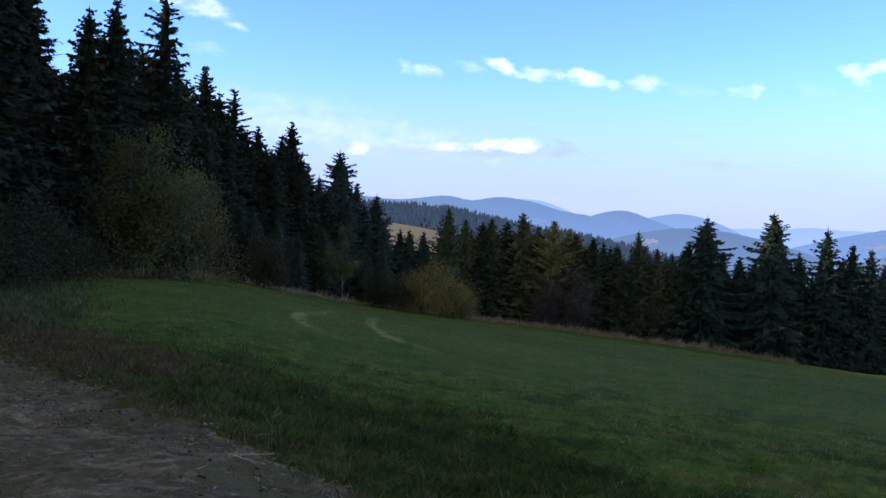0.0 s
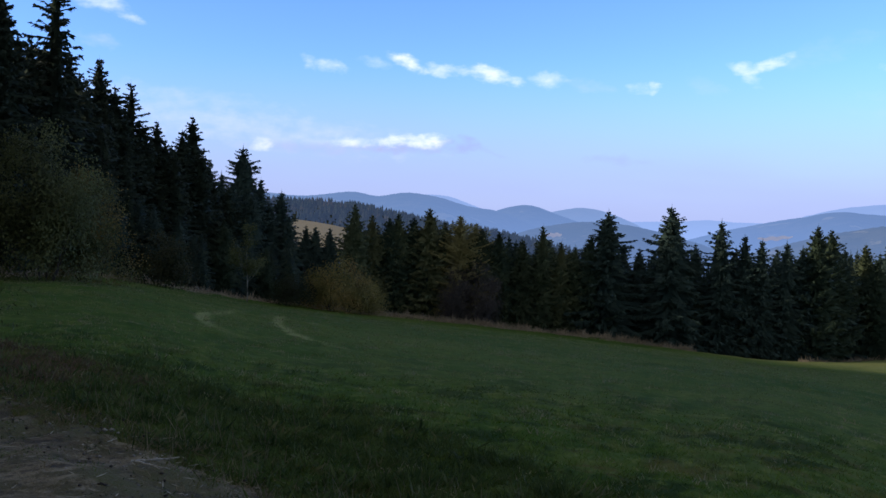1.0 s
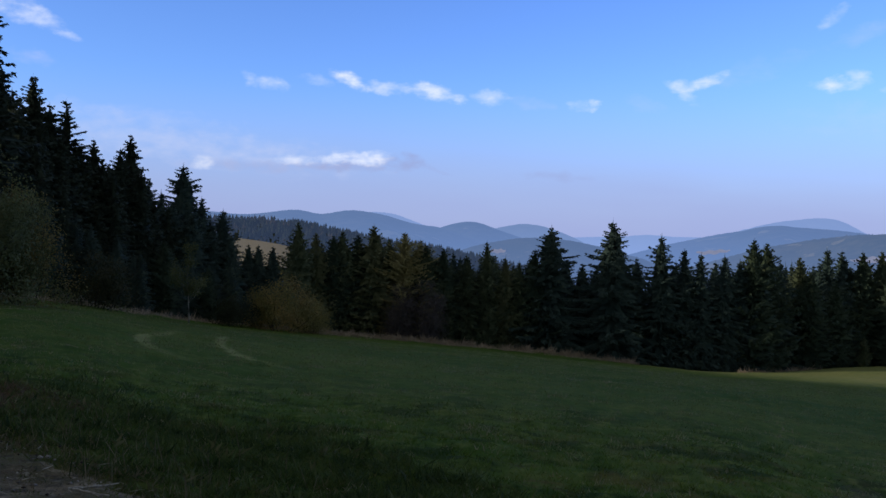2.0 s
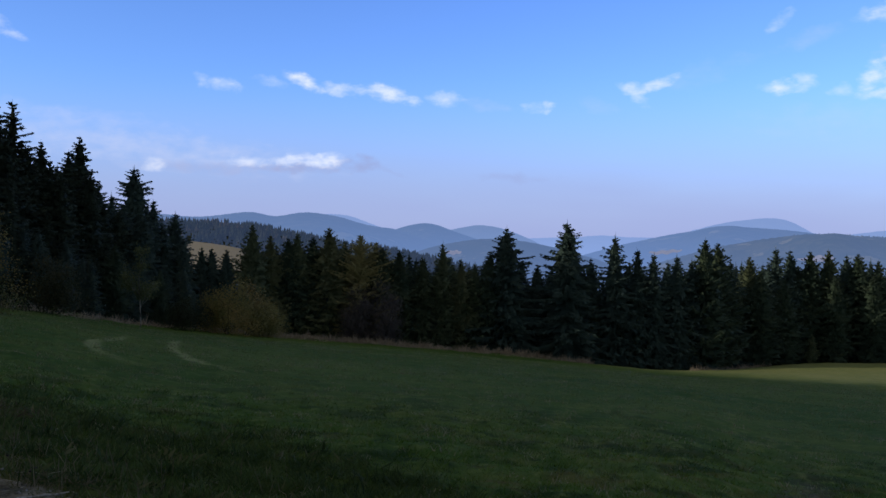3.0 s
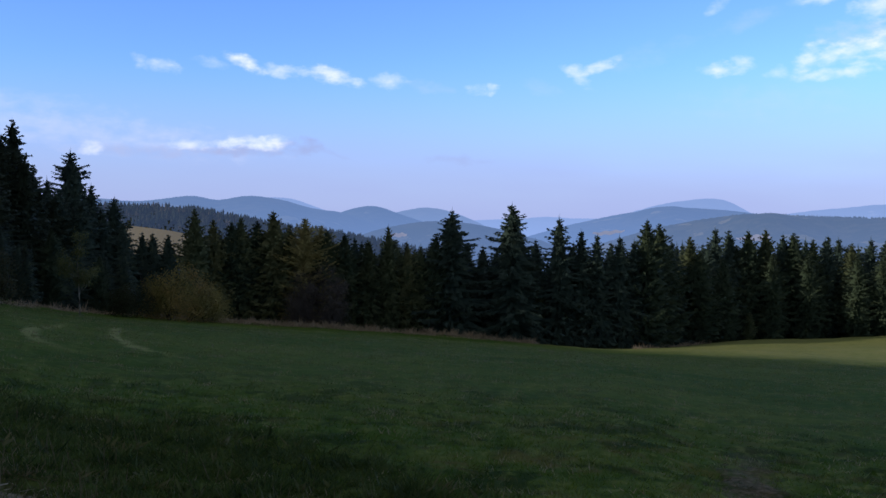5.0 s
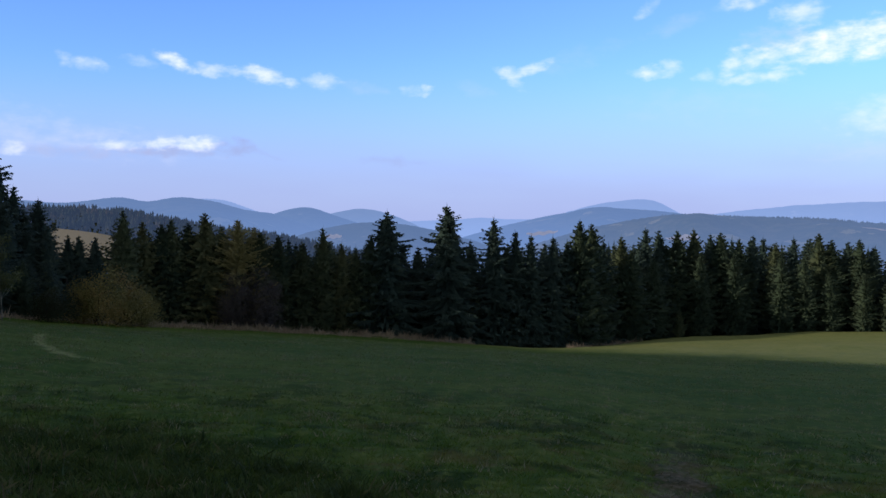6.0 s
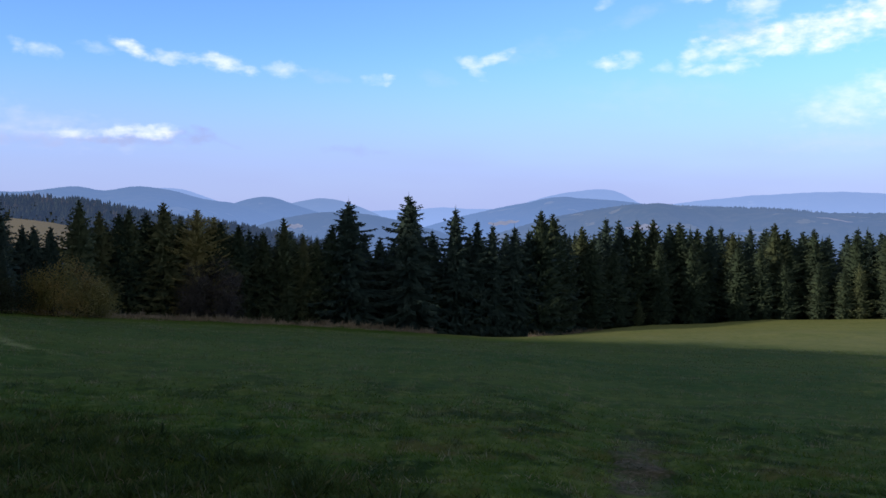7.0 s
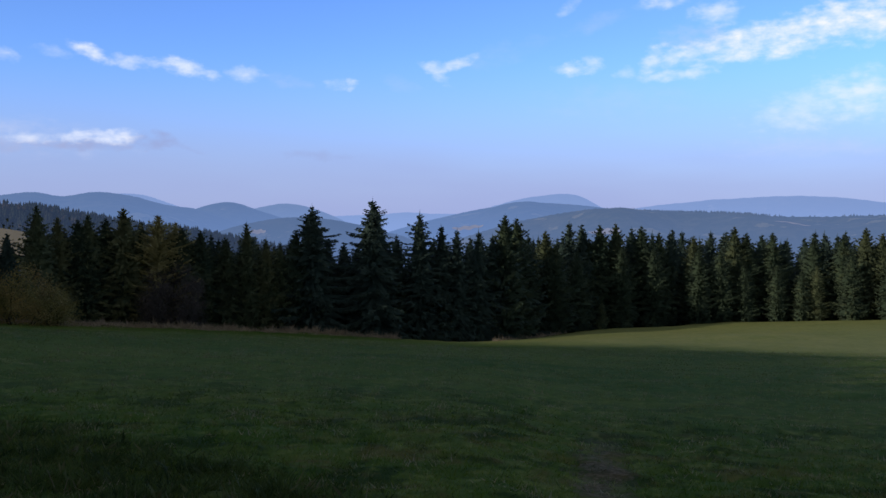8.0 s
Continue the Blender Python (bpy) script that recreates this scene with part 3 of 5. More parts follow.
def spruce_crown(seed, height, radius, whorls, per, twigs, start=0.05, droop=0.25, ragged=0.25, twig=0.62, core=0.68, power=0.8, lift=0.0, slim=0.4, column=0.0):
    """The foliage of a spruce: whorls of drooping boughs, each a feather of twigs; column widens it below a pointed top."""
    r = np.random.RandomState(seed)
    base, way, length, width, flat = [], [], [], [], []
    p = r.uniform(0, 6.28, 3)

    def taper(u):
        return math.tanh(column * (1 - u)) if column else 1.32 * (1 - u) ** power

    def lump(a, u):
        return 1 + 0.2 * (0.6 * math.sin(2 * a + p[0] + 11 * u) + 0.6 * math.sin(3 * a + p[1] - 17 * u) + 0.5 * math.sin(a + p[2] + 29 * u))

    for w in range(whorls):
        u = start + (1 - start) * (w + r.uniform(-0.3, 0.3)) / whorls
        u = min(max(u, start), 0.985)
        full = radius * taper(u) * (1.0 if u > 0.12 else 0.75 + 2 * u) + 0.1
        if u < 0.2 and r.rand() < 0.2:
            full *= 0.7
        level = u
        for a in np.arange(per) * 6.283 / per + r.uniform(0, 6.28):
            a += r.uniform(-0.35, 0.35)
            u = min(max(level + r.uniform(-0.6, 0.6) / whorls, start), 0.985)
            full = radius * taper(u) * (1.0 if u > 0.12 else 0.75 + 2 * u) + 0.05
            long = full * lump(a, u) * (1 + r.uniform(-ragged, ragged))
            rise = 0.5 * u ** 2 - droop * (1 - u) + lift * 0.6 + r.uniform(-0.12, 0.12)
            out = np.array([math.cos(a), math.sin(a), 0])
            n = max(6, int(1.28 * twigs * (0.3 + 0.7 * long / radius)))
            s = np.sort(r.uniform(0.1, 1.0, n) ** 0.8)
            sag = rise * s + 0.22 * s**2 * (1 - u) - 0.1 * s
            pos = np.array([0, 0, u * height]) + out * (s * long)[:, None]
            pos[:, 2] += sag * long
            base.append(pos[:1] * [0, 0, 1] - [[0, 0, sag[0] * long]]), way.append(unit(pos[-1:] - base[-1]))
            length.append(np.array([1.05 * long])), width.append(np.array([0.09 + 0.05 * long])), flat.append(np.array([[-math.sin(a), math.cos(a), 0.0]]))
            for hand in (-1, 1):
                side = np.array([-math.sin(a), math.cos(a), 0]) * hand
                d = out * r.uniform(0.4, 1.1, n)[:, None] + side * r.uniform(0.15, 0.9, n)[:, None]
                d[:, 2] += r.uniform(-0.85, 0.25, n) + lift
                base.append(pos), way.append(unit(d))
                length.append(np.minimum(twig * (1.25 - 0.5 * s) * r.uniform(0.7, 1.4, n) * (0.42 + 0.58 * (1 - u)) * min(1.0, 0.4 + 4 * (1 - u)), 0.45 * long + 0.08))
                width.append(np.full(n, twig * slim) * r.uniform(0.7, 1.3, n) * (0.62 + 0.38 * (1 - u)))
                flat.append(unit(r.normal(size=(n, 3)) + out * 0.5))
    # the leader
    n = 7
    z = np.linspace(0.93, 0.97, n) * height
    a = r.uniform(0, 6.28, n)
    base.append(np.stack([0 * z, 0 * z, z], 1))
    way.append(unit(np.stack([np.cos(a) * np.linspace(0.7, 0.05, n), np.sin(a) * np.linspace(0.7, 0.05, n), np.full(n, 1.0)], 1)))
    length.append(np.linspace(0.4, 1.3, n) * twig), width.append(np.full(n, twig * 0.16)), flat.append(unit(r.normal(size=(n, 3))))
    b, d, l, w, f = (np.concatenate(q) for q in (base, way, length, width, flat))
    f = unit(f - d * np.sum(f * d, 1, keepdims=True))
    s = unit(np.cross(d, f))
    v, t = spikes(b, d, l, w, s)
    # a denser heart of older boughs
    cv, ct, o = [], [], len(v)
    tiers, sides = max(12, int(whorls * 0.8)), 14
    for k in range(tiers):
        u = start * 0.5 + (1 - start * 0.5) * k / tiers
        full = radius * taper(u) * (1.0 if u > 0.12 else 0.75 + 2 * u)
        a0 = r.uniform(0, 6.28)
        for j in range(sides * 2):
            a = a0 + 3.1416 * j / sides
            far = full * lump(a, u) * (r.uniform(0.6, 1.15) if j % 2 else r.uniform(0.3, 0.55)) * core
            cv.append((far * math.cos(a), far * math.sin(a), u * height - far * droop * 0.8 - r.uniform(0, 0.3)))
        cv.append((0, 0, min(u + 2.4 / tiers, 0.97) * height))
        for j in range(sides * 2):
            ct.append((o + j, o + (j + 1) % (sides * 2), o + sides * 2))
        o += sides * 2 + 1
    return np.concatenate([v, np.array(cv)]), np.concatenate([t, np.array(ct)])


def tube(points, radii, sides=7):
    verts, faces = [], []
    for k, (p, rad) in enumerate(zip(points, radii)):
        for j in range(sides):
            a = 6.283 * j / sides
            verts.append((p[0] + rad * math.cos(a), p[1] + rad * math.sin(a), p[2]))
    return verts, grid_faces(len(points), sides, True)


def trunk_mesh(name, height, rad, mat, seed, lean=0.0):
    r = random.Random(seed)
    n = 9
    pts = [(lean * height * (k / n) ** 1.5 + r.uniform(-0.03, 0.03), r.uniform(-0.03, 0.03), -0.4 + (height + 0.4) * k / n) for k in range(n + 1)]
    verts, faces = tube(pts, [rad * (1 - 0.93 * k / n) * (1.35 if k == 0 else 1) for k in range(n + 1)])
    me = bpy.data.meshes.new(name)
    me.from_pydata(verts, [], faces)
    me.materials.append(mat)
    return me


KINDS = {}


def spruce_kind(key, seed, height, radius, whorls, per, twigs, mat, **more):
    v, t = spruce_crown(seed, height, radius, whorls, per, twigs, **more)
    KINDS[key] = (height, trunk_mesh("trunk", height * 0.97, 0.013 * height + 0.03, BARK, seed), fast_mesh("crown", v, t, mat))


spruce_kind("fir_a", 11, 13.0, 3.3, 29, 9, 14, SPRUCE, droop=0.12, ragged=0.3, power=0.76, core=0.72)
spruce_kind("fir_b", 12, 13.0, 3.5, 30, 9, 14, SPRUCE, droop=0.22, ragged=0.22, power=0.74, core=0.72)
spruce_kind("fir_c", 13, 13.0, 2.9, 32, 8, 9, SPRUCE, droop=0.26, ragged=0.3, column=2.0)
spruce_kind("slim_a", 14, 12.0, 2.6, 30, 7, 9, SPRUCE, droop=0.2, ragged=0.22, column=2.3, lift=0.1, core=0.82, twig=0.5, slim=0.55)
spruce_kind("slim_b", 15, 12.0, 2.7, 32, 7, 10, SPRUCE_YOUNG, droop=0.05, ragged=0.22, column=2.4, lift=0.35, core=0.82, twig=0.5, slim=0.55)
spruce_kind("young_a", 16, 12.0, 2.8, 32, 8, 10, SPRUCE_YOUNG, droop=0.0, ragged=0.2, column=2.3, lift=0.35, core=0.82, twig=0.5, slim=0.55)
spruce_kind("broad", 28, 12.0, 3.3, 32, 9, 11, SPRUCE_YOUNG, droop=0.0, ragged=0.2, column=2.1, lift=0.35, core=0.82, twig=0.5, slim=0.55)
spruce_kind("young_b", 17, 9.0, 2.2, 26, 7, 10, SPRUCE_OLIVE, droop=0.0, column=2.0, lift=0.4)
spruce_kind("olive", 26, 12.0, 2.6, 32, 7, 11, SPRUCE_OLIVE, droop=0.0, ragged=0.22, column=2.3, lift=0.35, core=0.82, twig=0.5, slim=0.55)
spruce_kind("tall_a", 18, 22.0, 3.7, 42, 8, 14, SPRUCE_SHADED, start=0.08, droop=0.3, ragged=0.35, twig=0.74, power=0.72, core=0.6, slim=0.5)
spruce_kind("tall_b", 19, 22.0, 3.8, 40, 7, 10, SPRUCE_SHADED, start=0.06, droop=0.25, ragged=0.28, twig=0.8, power=0.74, core=0.62, slim=0.55)
spruce_kind("tall_c", 20, 22.0, 2.9, 36, 6, 14, SPRUCE_SHADED, start=0.2, droop=0.35, ragged=0.6, twig=0.8, power=0.62, core=0.4)
spruce_kind("fill", 21, 13.0, 2.6, 24, 7, 5, SPRUCE, twig=0.75, column=2.0, slim=0.5)
spruce_kind("fill_tall", 24, 22.0, 3.8, 28, 6, 6, SPRUCE_SHADED, twig=1.1, power=0.6, slim=0.5)
spruce_kind("dense", 27, 22.0, 4.0, 20, 7, 3, SPRUCE_SHADED, twig=2.0, power=0.6, slim=0.5)
SHADE_CROWN = spruce_crown(25, 22.0, 4.2, 14, 6, 3, start=0.02, twig=2.4, slim=0.5)
spruce_kind("larch", 22, 13.0, 3.4, 44, 9, 18, LARCH, droop=-0.1, ragged=0.3, twig=0.42, core=0.5, lift=0.2, slim=0.5, column=2.6)
spruce_kind("larch_green", 23, 12.0, 2.4, 30, 7, 11, SPRUCE_OLIVE, droop=-0.05, ragged=0.35, twig=0.55, column=2.1, lift=0.35)


def leafy_tree(key, seed, height, radius, leaves, size, mat, bark_mat, stems=1, low=0.25, broad=0.75):
    """A broadleaf tree or bush: stems, limbs, and leaves in loose clusters on the limbs."""
    r = np.random.RandomState(seed)
    verts, faces, ends = [], [], []

    def limb(p, d, length, rad, depth):
        n = 5
        pts, q, w = [p], np.array(p), np.array(d)
        for k in range(n):
            w = unit(w + r.normal(size=3) * 0.14 + [0, 0, 0.05])
            q = q + w * length / n
            pts.append(q.copy())
        v, f = tube(pts, [rad * (1 - 0.8 * k / n) for k in range(n + 1)], 5)
        o = len(verts)
        verts.extend(v), faces.extend([tuple(i + o for i in g) for g in f])
        ends.extend(pts[2:])
        if depth:
            for _ in range(5 if depth > 1 else 4):
                k = r.randint(2 if stems == 1 and depth == 2 else 1, n + 1)
                a = r.uniform(0, 6.28)
                limb(pts[k], unit(w * 0.6 + [math.cos(a) * 0.9, math.sin(a) * 0.9, r.uniform(0, 0.7)]), length * r.uniform(0.35, 0.6), rad * 0.45, depth - 1)

    for s in range(stems):
        a = r.uniform(0, 6.28)
        sp = 0.0 if stems == 1 else 0.5
        limb([math.cos(a) * sp * radius * 0.4, math.sin(a) * sp * radius * 0.4, -0.3],
             unit(np.array([math.cos(a) * sp * 0.8, math.sin(a) * sp * 0.8, 1])), height * (0.82 if stems == 1 else r.uniform(0.5, 0.8)), (0.010 * height + 0.02) if stems == 1 else 0.006 * height + 0.015, 2)
    ends = np.array([e for e in ends if e[2] > low * height])
    sc = radius / max(np.percentile(np.hypot(ends[:, 0], ends[:, 1]), 92), 0.1)
    fit = [min(sc, 1.6), min(sc, 1.6), 0.95 * height / ends[:, 2].max()]
    ends = ends * fit
    verts = np.array(verts) * fit
    if stems > 1:
        up = unit(r.normal(size=(170, 3)) * [1, 1, 0.8] + [0, 0, 0.25])
        up[:, 2] = np.abs(up[:, 2] - 0.05)
        shell = up * r.uniform(0.55, 1.0, 170)[:, None] * [radius, radius, height * 0.93]
        shell *= (1 + 0.25 * bumps(up[:, 0], up[:, 1], 0.6, seed))[:, None]
        ends = np.concatenate([ends, shell])
    c = ends[r.randint(0, len(ends), leaves)] + r.normal(size=(leaves, 3)) * [radius * 0.11, radius * 0.11, radius * 0.12]
    if stems > 1:
        inside = (c[:, 0] ** 2 + c[:, 1] ** 2) / (1.2 * radius) ** 2 + (c[:, 2] / (1.02 * height)) ** 2 < 1
        c = c[inside]
        leaves = len(c)
    way = unit(r.normal(size=(leaves, 3)) + [0, 0, -0.4])
    side = unit(np.cross(way, r.normal(size=(leaves, 3))))
    v, t = blades(c, way, size * r.uniform(0.6, 1.4, leaves), size * broad * r.uniform(0.6, 1.3, leaves), side)
    me = bpy.data.meshes.new("trunk")
    me.from_pydata([tuple(q) for q in verts], [], faces)
    me.materials.append(bark_mat)
    KINDS[key] = (height, me, fast_mesh("crown", v, t, mat))


leafy_tree("bush_big", 31, 9.0, 3.6, 26000, 0.14, WILLOW, TWIG, stems=6, low=0.06)
leafy_tree("bush_gold", 32, 5.0, 3.0, 14000, 0.13, AUTUMN, TWIG, stems=6, low=0.05)
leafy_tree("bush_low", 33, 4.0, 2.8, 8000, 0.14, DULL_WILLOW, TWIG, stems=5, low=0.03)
leafy_tree("birch", 34, 7.5, 1.7, 3600, 0.13, WILLOW, BIRCH_BARK, stems=1, low=0.42)
leafy_tree("bare", 35, 7.0, 2.2, 12000, 0.34, BARE, TWIG, stems=6, low=0.05, broad=0.09)

TREE_RANDOM = random.Random(5)


def plant(name, key, b, d, label, category, group, top=None, height=None, sink=0.0):
    """A tree of one kind at bearing b and distance d; its height comes from the angle of its top or is given."""
    p = bearing(b, d)
    z = gz(p.x, p.y) - sink
    h = height if height else EYE + d * math.tan(radians(top)) - z
    natural, trunk, crown = KINDS[key]
    root = tagged(new(name), label, category, group)
    s = h / natural
    side = s if s < 1 else s ** 0.6
    root.matrix_world = Matrix.Translation((p.x, p.y, z)) @ Matrix.Rotation(TREE_RANDOM.uniform(0, 6.28), 4, "Z") @ Matrix.Diagonal((side * TREE_RANDOM.uniform(0.88, 1.12), side * TREE_RANDOM.uniform(0.88, 1.12), s, 1))
    for part_name, me in (("trunk", trunk), ("crown", crown)):
        part = new(part_name, me)
        part.parent = root
    return root


EDGE = "spruces along the meadow edge"


def edge_spruce(b, top, key, back=4.0, d=None, label="dark green spruce standing at the meadow edge"):
    plant("spruce_tree", key, b, (d or float(rim(b)) + back), label, "spruce", EDGE, top=top)


def edge_row(back, key, *trees):
    for b, top in trees:
        edge_spruce(b, top, key, back)


LIT = "tall green spruce catching evening light at the wood edge"
edge_spruce(16.6, 0.28, "fir_a", 5, label="dark old fir with a ragged crown at the meadow edge")
edge_spruce(20.5, 0.66, "fir_b", 4, label="tall dark full spruce with drooping boughs")
edge_spruce(23.5, -0.15, "fir_c", 5)
edge_spruce(29.0, -0.3, "broad", 5, label="broad dark green spruce, one of a close pair")
edge_spruce(29.75, -0.5, "broad", 6.5, label="broad dark green spruce, one of a close pair")
edge_row(6, "olive", (0.4, 0.3), (5.2, 0.15))
edge_row(6, "fir_c", (24.9, -0.95), (25.9, -1.2), (27.3, -1.3), (28.2, -1.6))
edge_row(5, "slim_b", (9.7, -1.2), (11.2, -1.65), (8.6, -1.0), (15.6, -1.2))
edge_row(7, "olive", (1.5, -0.38), (3.2, -0.25), (6.2, -0.7))
edge_row(7, "young_a", (2.6, -0.55), (4.2, -0.46))
edge_row(5, "larch_green", (12.5, -0.73), (13.7, -1.74), (14.6, -2.0))
edge_row(10, "slim_a", (18.6, -2.0), (17.6, -1.9), (22.0, -1.6), (19.5, -2.2))
edge_row(7, "fir_c", (30.5, -1.6), (33.1, -0.74), (41.8, -1.28))
edge_row(6, "young_a", (31.6, -1.3), (36.0, -0.84), (38.7, -1.4))
edge_row(7, "slim_a", (32.7, -1.7), (33.9, -0.85), (37.0, -1.1), (39.5, -1.18), (44.8, -1.46), (46.1, -1.8), (48.4, -1.5))
edge_row(6, "young_a", (35.0, -0.92), (37.6, -1.0), (43.2, -1.0), (45.4, -1.35), (50.5, -1.0))
edge_row(6, "slim_b", (34.4, -1.9), (40.8, -1.56), (43.9, -1.36), (47.7, -1.6), (49.3, -1.48), (51.4, -1.3), (53.0, -1.2))
for b, top, key in ((41.1, -2.44, "young_a"), (42.4, -2.42, "young_a"), (43.8, -3.3, "slim_b"), (47.1, -3.6, "slim_b"),
                    (49.8, -2.57, "young_a"), (45.7, -3.3, "slim_b"), (38.4, -2.3, "slim_b"), (36.4, -2.4, "slim_b"),
                    (32.2, -2.2, "young_a"), (33.6, -2.6, "slim_b"), (51.9, -2.6, "young_a"), (54.0, -2.0, "young_a")):
    edge_spruce(b, top, key, 3.0, label=LIT)
plant("larch_tree", "larch_green", 47.9, 124, "young larch turning yellow at the wood edge", "larch", "larches in the row", top=-3.3)
edge_spruce(35.2, -5.85, "young_b", 1.0, label="small young spruce at the edge of the field")
# further rows of the right-hand wood
for k in range(46):
    b = 30 + 27 * (k + TREE_RANDOM.uniform(-0.4, 0.4)) / 46
    edge_spruce(b, TREE_RANDOM.uniform(-2.0, -1.2), TREE_RANDOM.choice(("fill", "fill", "slim_a", "fir_c")), TREE_RANDOM.uniform(12, 26),
                label="spruce in the dense wood behind the field")
for k in range(26):
    b = -1 + 31 * (k + TREE_RANDOM.uniform(-0.4, 0.4)) / 26
    edge_spruce(b, TREE_RANDOM.uniform(-3.2, -2.3), TREE_RANDOM.choice(("slim_b", "slim_a", "young_a")), TREE_RANDOM.uniform(9, 20),
                label="spruce in the shaded wood below the meadow")
for k in range(20):
    b = 1 + 29 * (k + TREE_RANDOM.uniform(-0.4, 0.4)) / 20
    edge_spruce(b, TREE_RANDOM.uniform(-4.6, -3.4), TREE_RANDOM.choice(("young_b", "slim_a", "young_a")), TREE_RANDOM.uniform(4, 8),
                label="low young spruce filling the shaded wood edge")

for k in range(24):
    b = 0.4 + 15.6 * (k + TREE_RANDOM.uniform(-0.4, 0.4)) / 24
    edge_spruce(b, TREE_RANDOM.uniform(-1.9, -0.95) - 0.05 * max(b, 0), TREE_RANDOM.choice(("fill", "slim_b", "young_a")), TREE_RANDOM.uniform(8, 16),
                label="spruce in the shaded wood below the meadow")

for k in range(9):
    b = 23.6 + 7.4 * (k + TREE_RANDOM.uniform(-0.3, 0.3)) / 9
    edge_spruce(b, TREE_RANDOM.uniform(-2.3, -1.7), "slim_a", TREE_RANDOM.uniform(9, 14), label="spruce in the shaded wood below the meadow")

# golden larches and autumn bushes in the row
for b, top, d in ((7.2, -0.25, 86), (8.2, -0.7, 87)):
    plant("larch_tree", "larch", b, d, "larch turning golden among dark spruces", "larch", "larches in the row", top=top)
plant("birch_tree", "birch", -6.3, 66, "slender pale birch with thin yellow leaves", "birch", "birches", top=-1.0)
plant("autumn_bush", "bush_gold", -0.6, 74, "rounded yellow-brown autumn bush at the meadow edge", "bush", "autumn bushes", top=-2.9)
plant("autumn_bush", "bush_gold", 1.3, 76, "rounded yellow-brown autumn bush at the meadow edge", "bush", "autumn bushes", top=-4.3)
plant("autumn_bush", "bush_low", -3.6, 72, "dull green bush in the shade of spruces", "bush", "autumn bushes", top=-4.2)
plant("bare_tree", "bare", 8.4, 83, "leafless grey-brown alder thicket below a golden larch", "alder", "alders", top=-2.7)
plant("bare_tree", "bare", 6.9, 83, "leafless grey-brown alder thicket below a golden larch", "alder", "alders", top=-3.1)
for b, top in ((-2.7, -1.17), (-2.1, -1.23), (-1.2, -1.3)):
    plant("spruce_tree", "slim_a", b, 84, "dark pointed spruce before a pale field", "spruce", EDGE, top=top)

# the tall wood on the uphill side
WOOD = "tall spruces of the uphill wood"


def tall(b, top, d, key, label="very tall dark spruce in the uphill wood"):
    plant("spruce_tree", key, b, d, label, "spruce", WOOD, top=top)


for b, top, d, key in ((-27.0, 16.5, 55, "tall_b"), (-25.6, 14.6, 57, "tall_a"), (-21.9, 11.2, 57, "tall_b"), (-20.4, 11.9, 58, "tall_a"),
                       (-17.6, 12.9, 60, "tall_c"), (-15.2, 8.5, 72, "tall_a"), (-14.3, 6.9, 72, "tall_b"), (-13.4, 7.2, 74, "tall_c"),
                       (-11.9, 5.0, 76, "tall_b"), (-10.4, 4.5, 78, "tall_a"), (-9.8, 5.4, 80, "tall_b"), (-8.0, 2.0, 84, "fir_c"),
                       (-6.7, 3.6, 86, "fir_b"), (-5.6, 1.6, 86, "fir_c"), (-4.3, 0.9, 88, "fir_b"), (-7.4, 1.4, 82, "fir_a"), (-8.8, 2.6, 82, "fir_b"),
                       (-6.1, 0.8, 82, "fir_a"), (-4.9, 0.0, 83, "fir_c"), (-3.8, -0.6, 83, "slim_a"), (-12.6, 4.6, 74, "tall_a"), (-11.0, 3.6, 76, "tall_b"), (-16.3, 7.6, 70, "tall_b"), (-18.9, 9.5, 66, "tall_b"), (-26.2, 12.5, 60, "tall_a"), (-27.5, 16.0, 58, "tall_b"),
                       (-30.0, 15.0, 56, "tall_a")):
    tall(b, top, d, key)
for k in range(26):
    b = -31 + 27 * (k + TREE_RANDOM.uniform(-0.4, 0.4)) / 26
    line = float(np.interp(b, [-31, -18, -14, -10, -4], [10, 7.5, 4.5, 1.8, -1.0]))
    tall(b, line + TREE_RANDOM.uniform(-2.5, 0.3), float(rim(b)) + TREE_RANDOM.uniform(6, 14), TREE_RANDOM.choice(("fill_tall", "tall_b", "fill_tall")))
for b, top, d in ((-25.0, 9.5, 61), (-22.8, 7.8, 62), (-21.1, 9.8, 63), (-19.6, 9.6, 64), (-18.2, 9.2, 66), (-16.9, 8.6, 66), (-15.9, 7.0, 68), (-14.8, 6.0, 70),
                  (-13.8, 5.6, 72), (-12.9, 4.8, 74), (-11.4, 3.9, 75), (-10.8, 3.2, 74), (-9.2, 3.4, 78), (-8.4, 1.4, 80), (-7.6, 1.0, 81), (-5.1, 0.2, 86)):
    tall(b, top, d, "tall_b")
for k in range(30):
    b = -28 + 25 * (k + TREE_RANDOM.uniform(-0.4, 0.4)) / 30
    line = float(np.interp(b, [-27, -18, -10, -3], [3.0, 1.0, -1.0, -3.5]))
    plant("spruce_tree", TREE_RANDOM.choice(("young_a", "fir_c", "slim_a")), b, float(rim(b)) + TREE_RANDOM.uniform(3, 7),
          "young spruce in the shadow of the uphill wood", "spruce", WOOD, top=line + TREE_RANDOM.uniform(-1, 1))
plant("willow_bush", "bush_big", -18.3, 46, "big olive-green willow bush turning yellow", "bush", "willow bushes", top=5.4)
plant("willow_bush", "bush_big", -15.6, 50, "big olive-green willow bush turning yellow", "bush", "willow bushes", top=2.6)
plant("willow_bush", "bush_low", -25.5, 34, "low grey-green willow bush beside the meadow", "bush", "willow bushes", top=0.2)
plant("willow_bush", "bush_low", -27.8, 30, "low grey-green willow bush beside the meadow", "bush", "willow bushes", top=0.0)
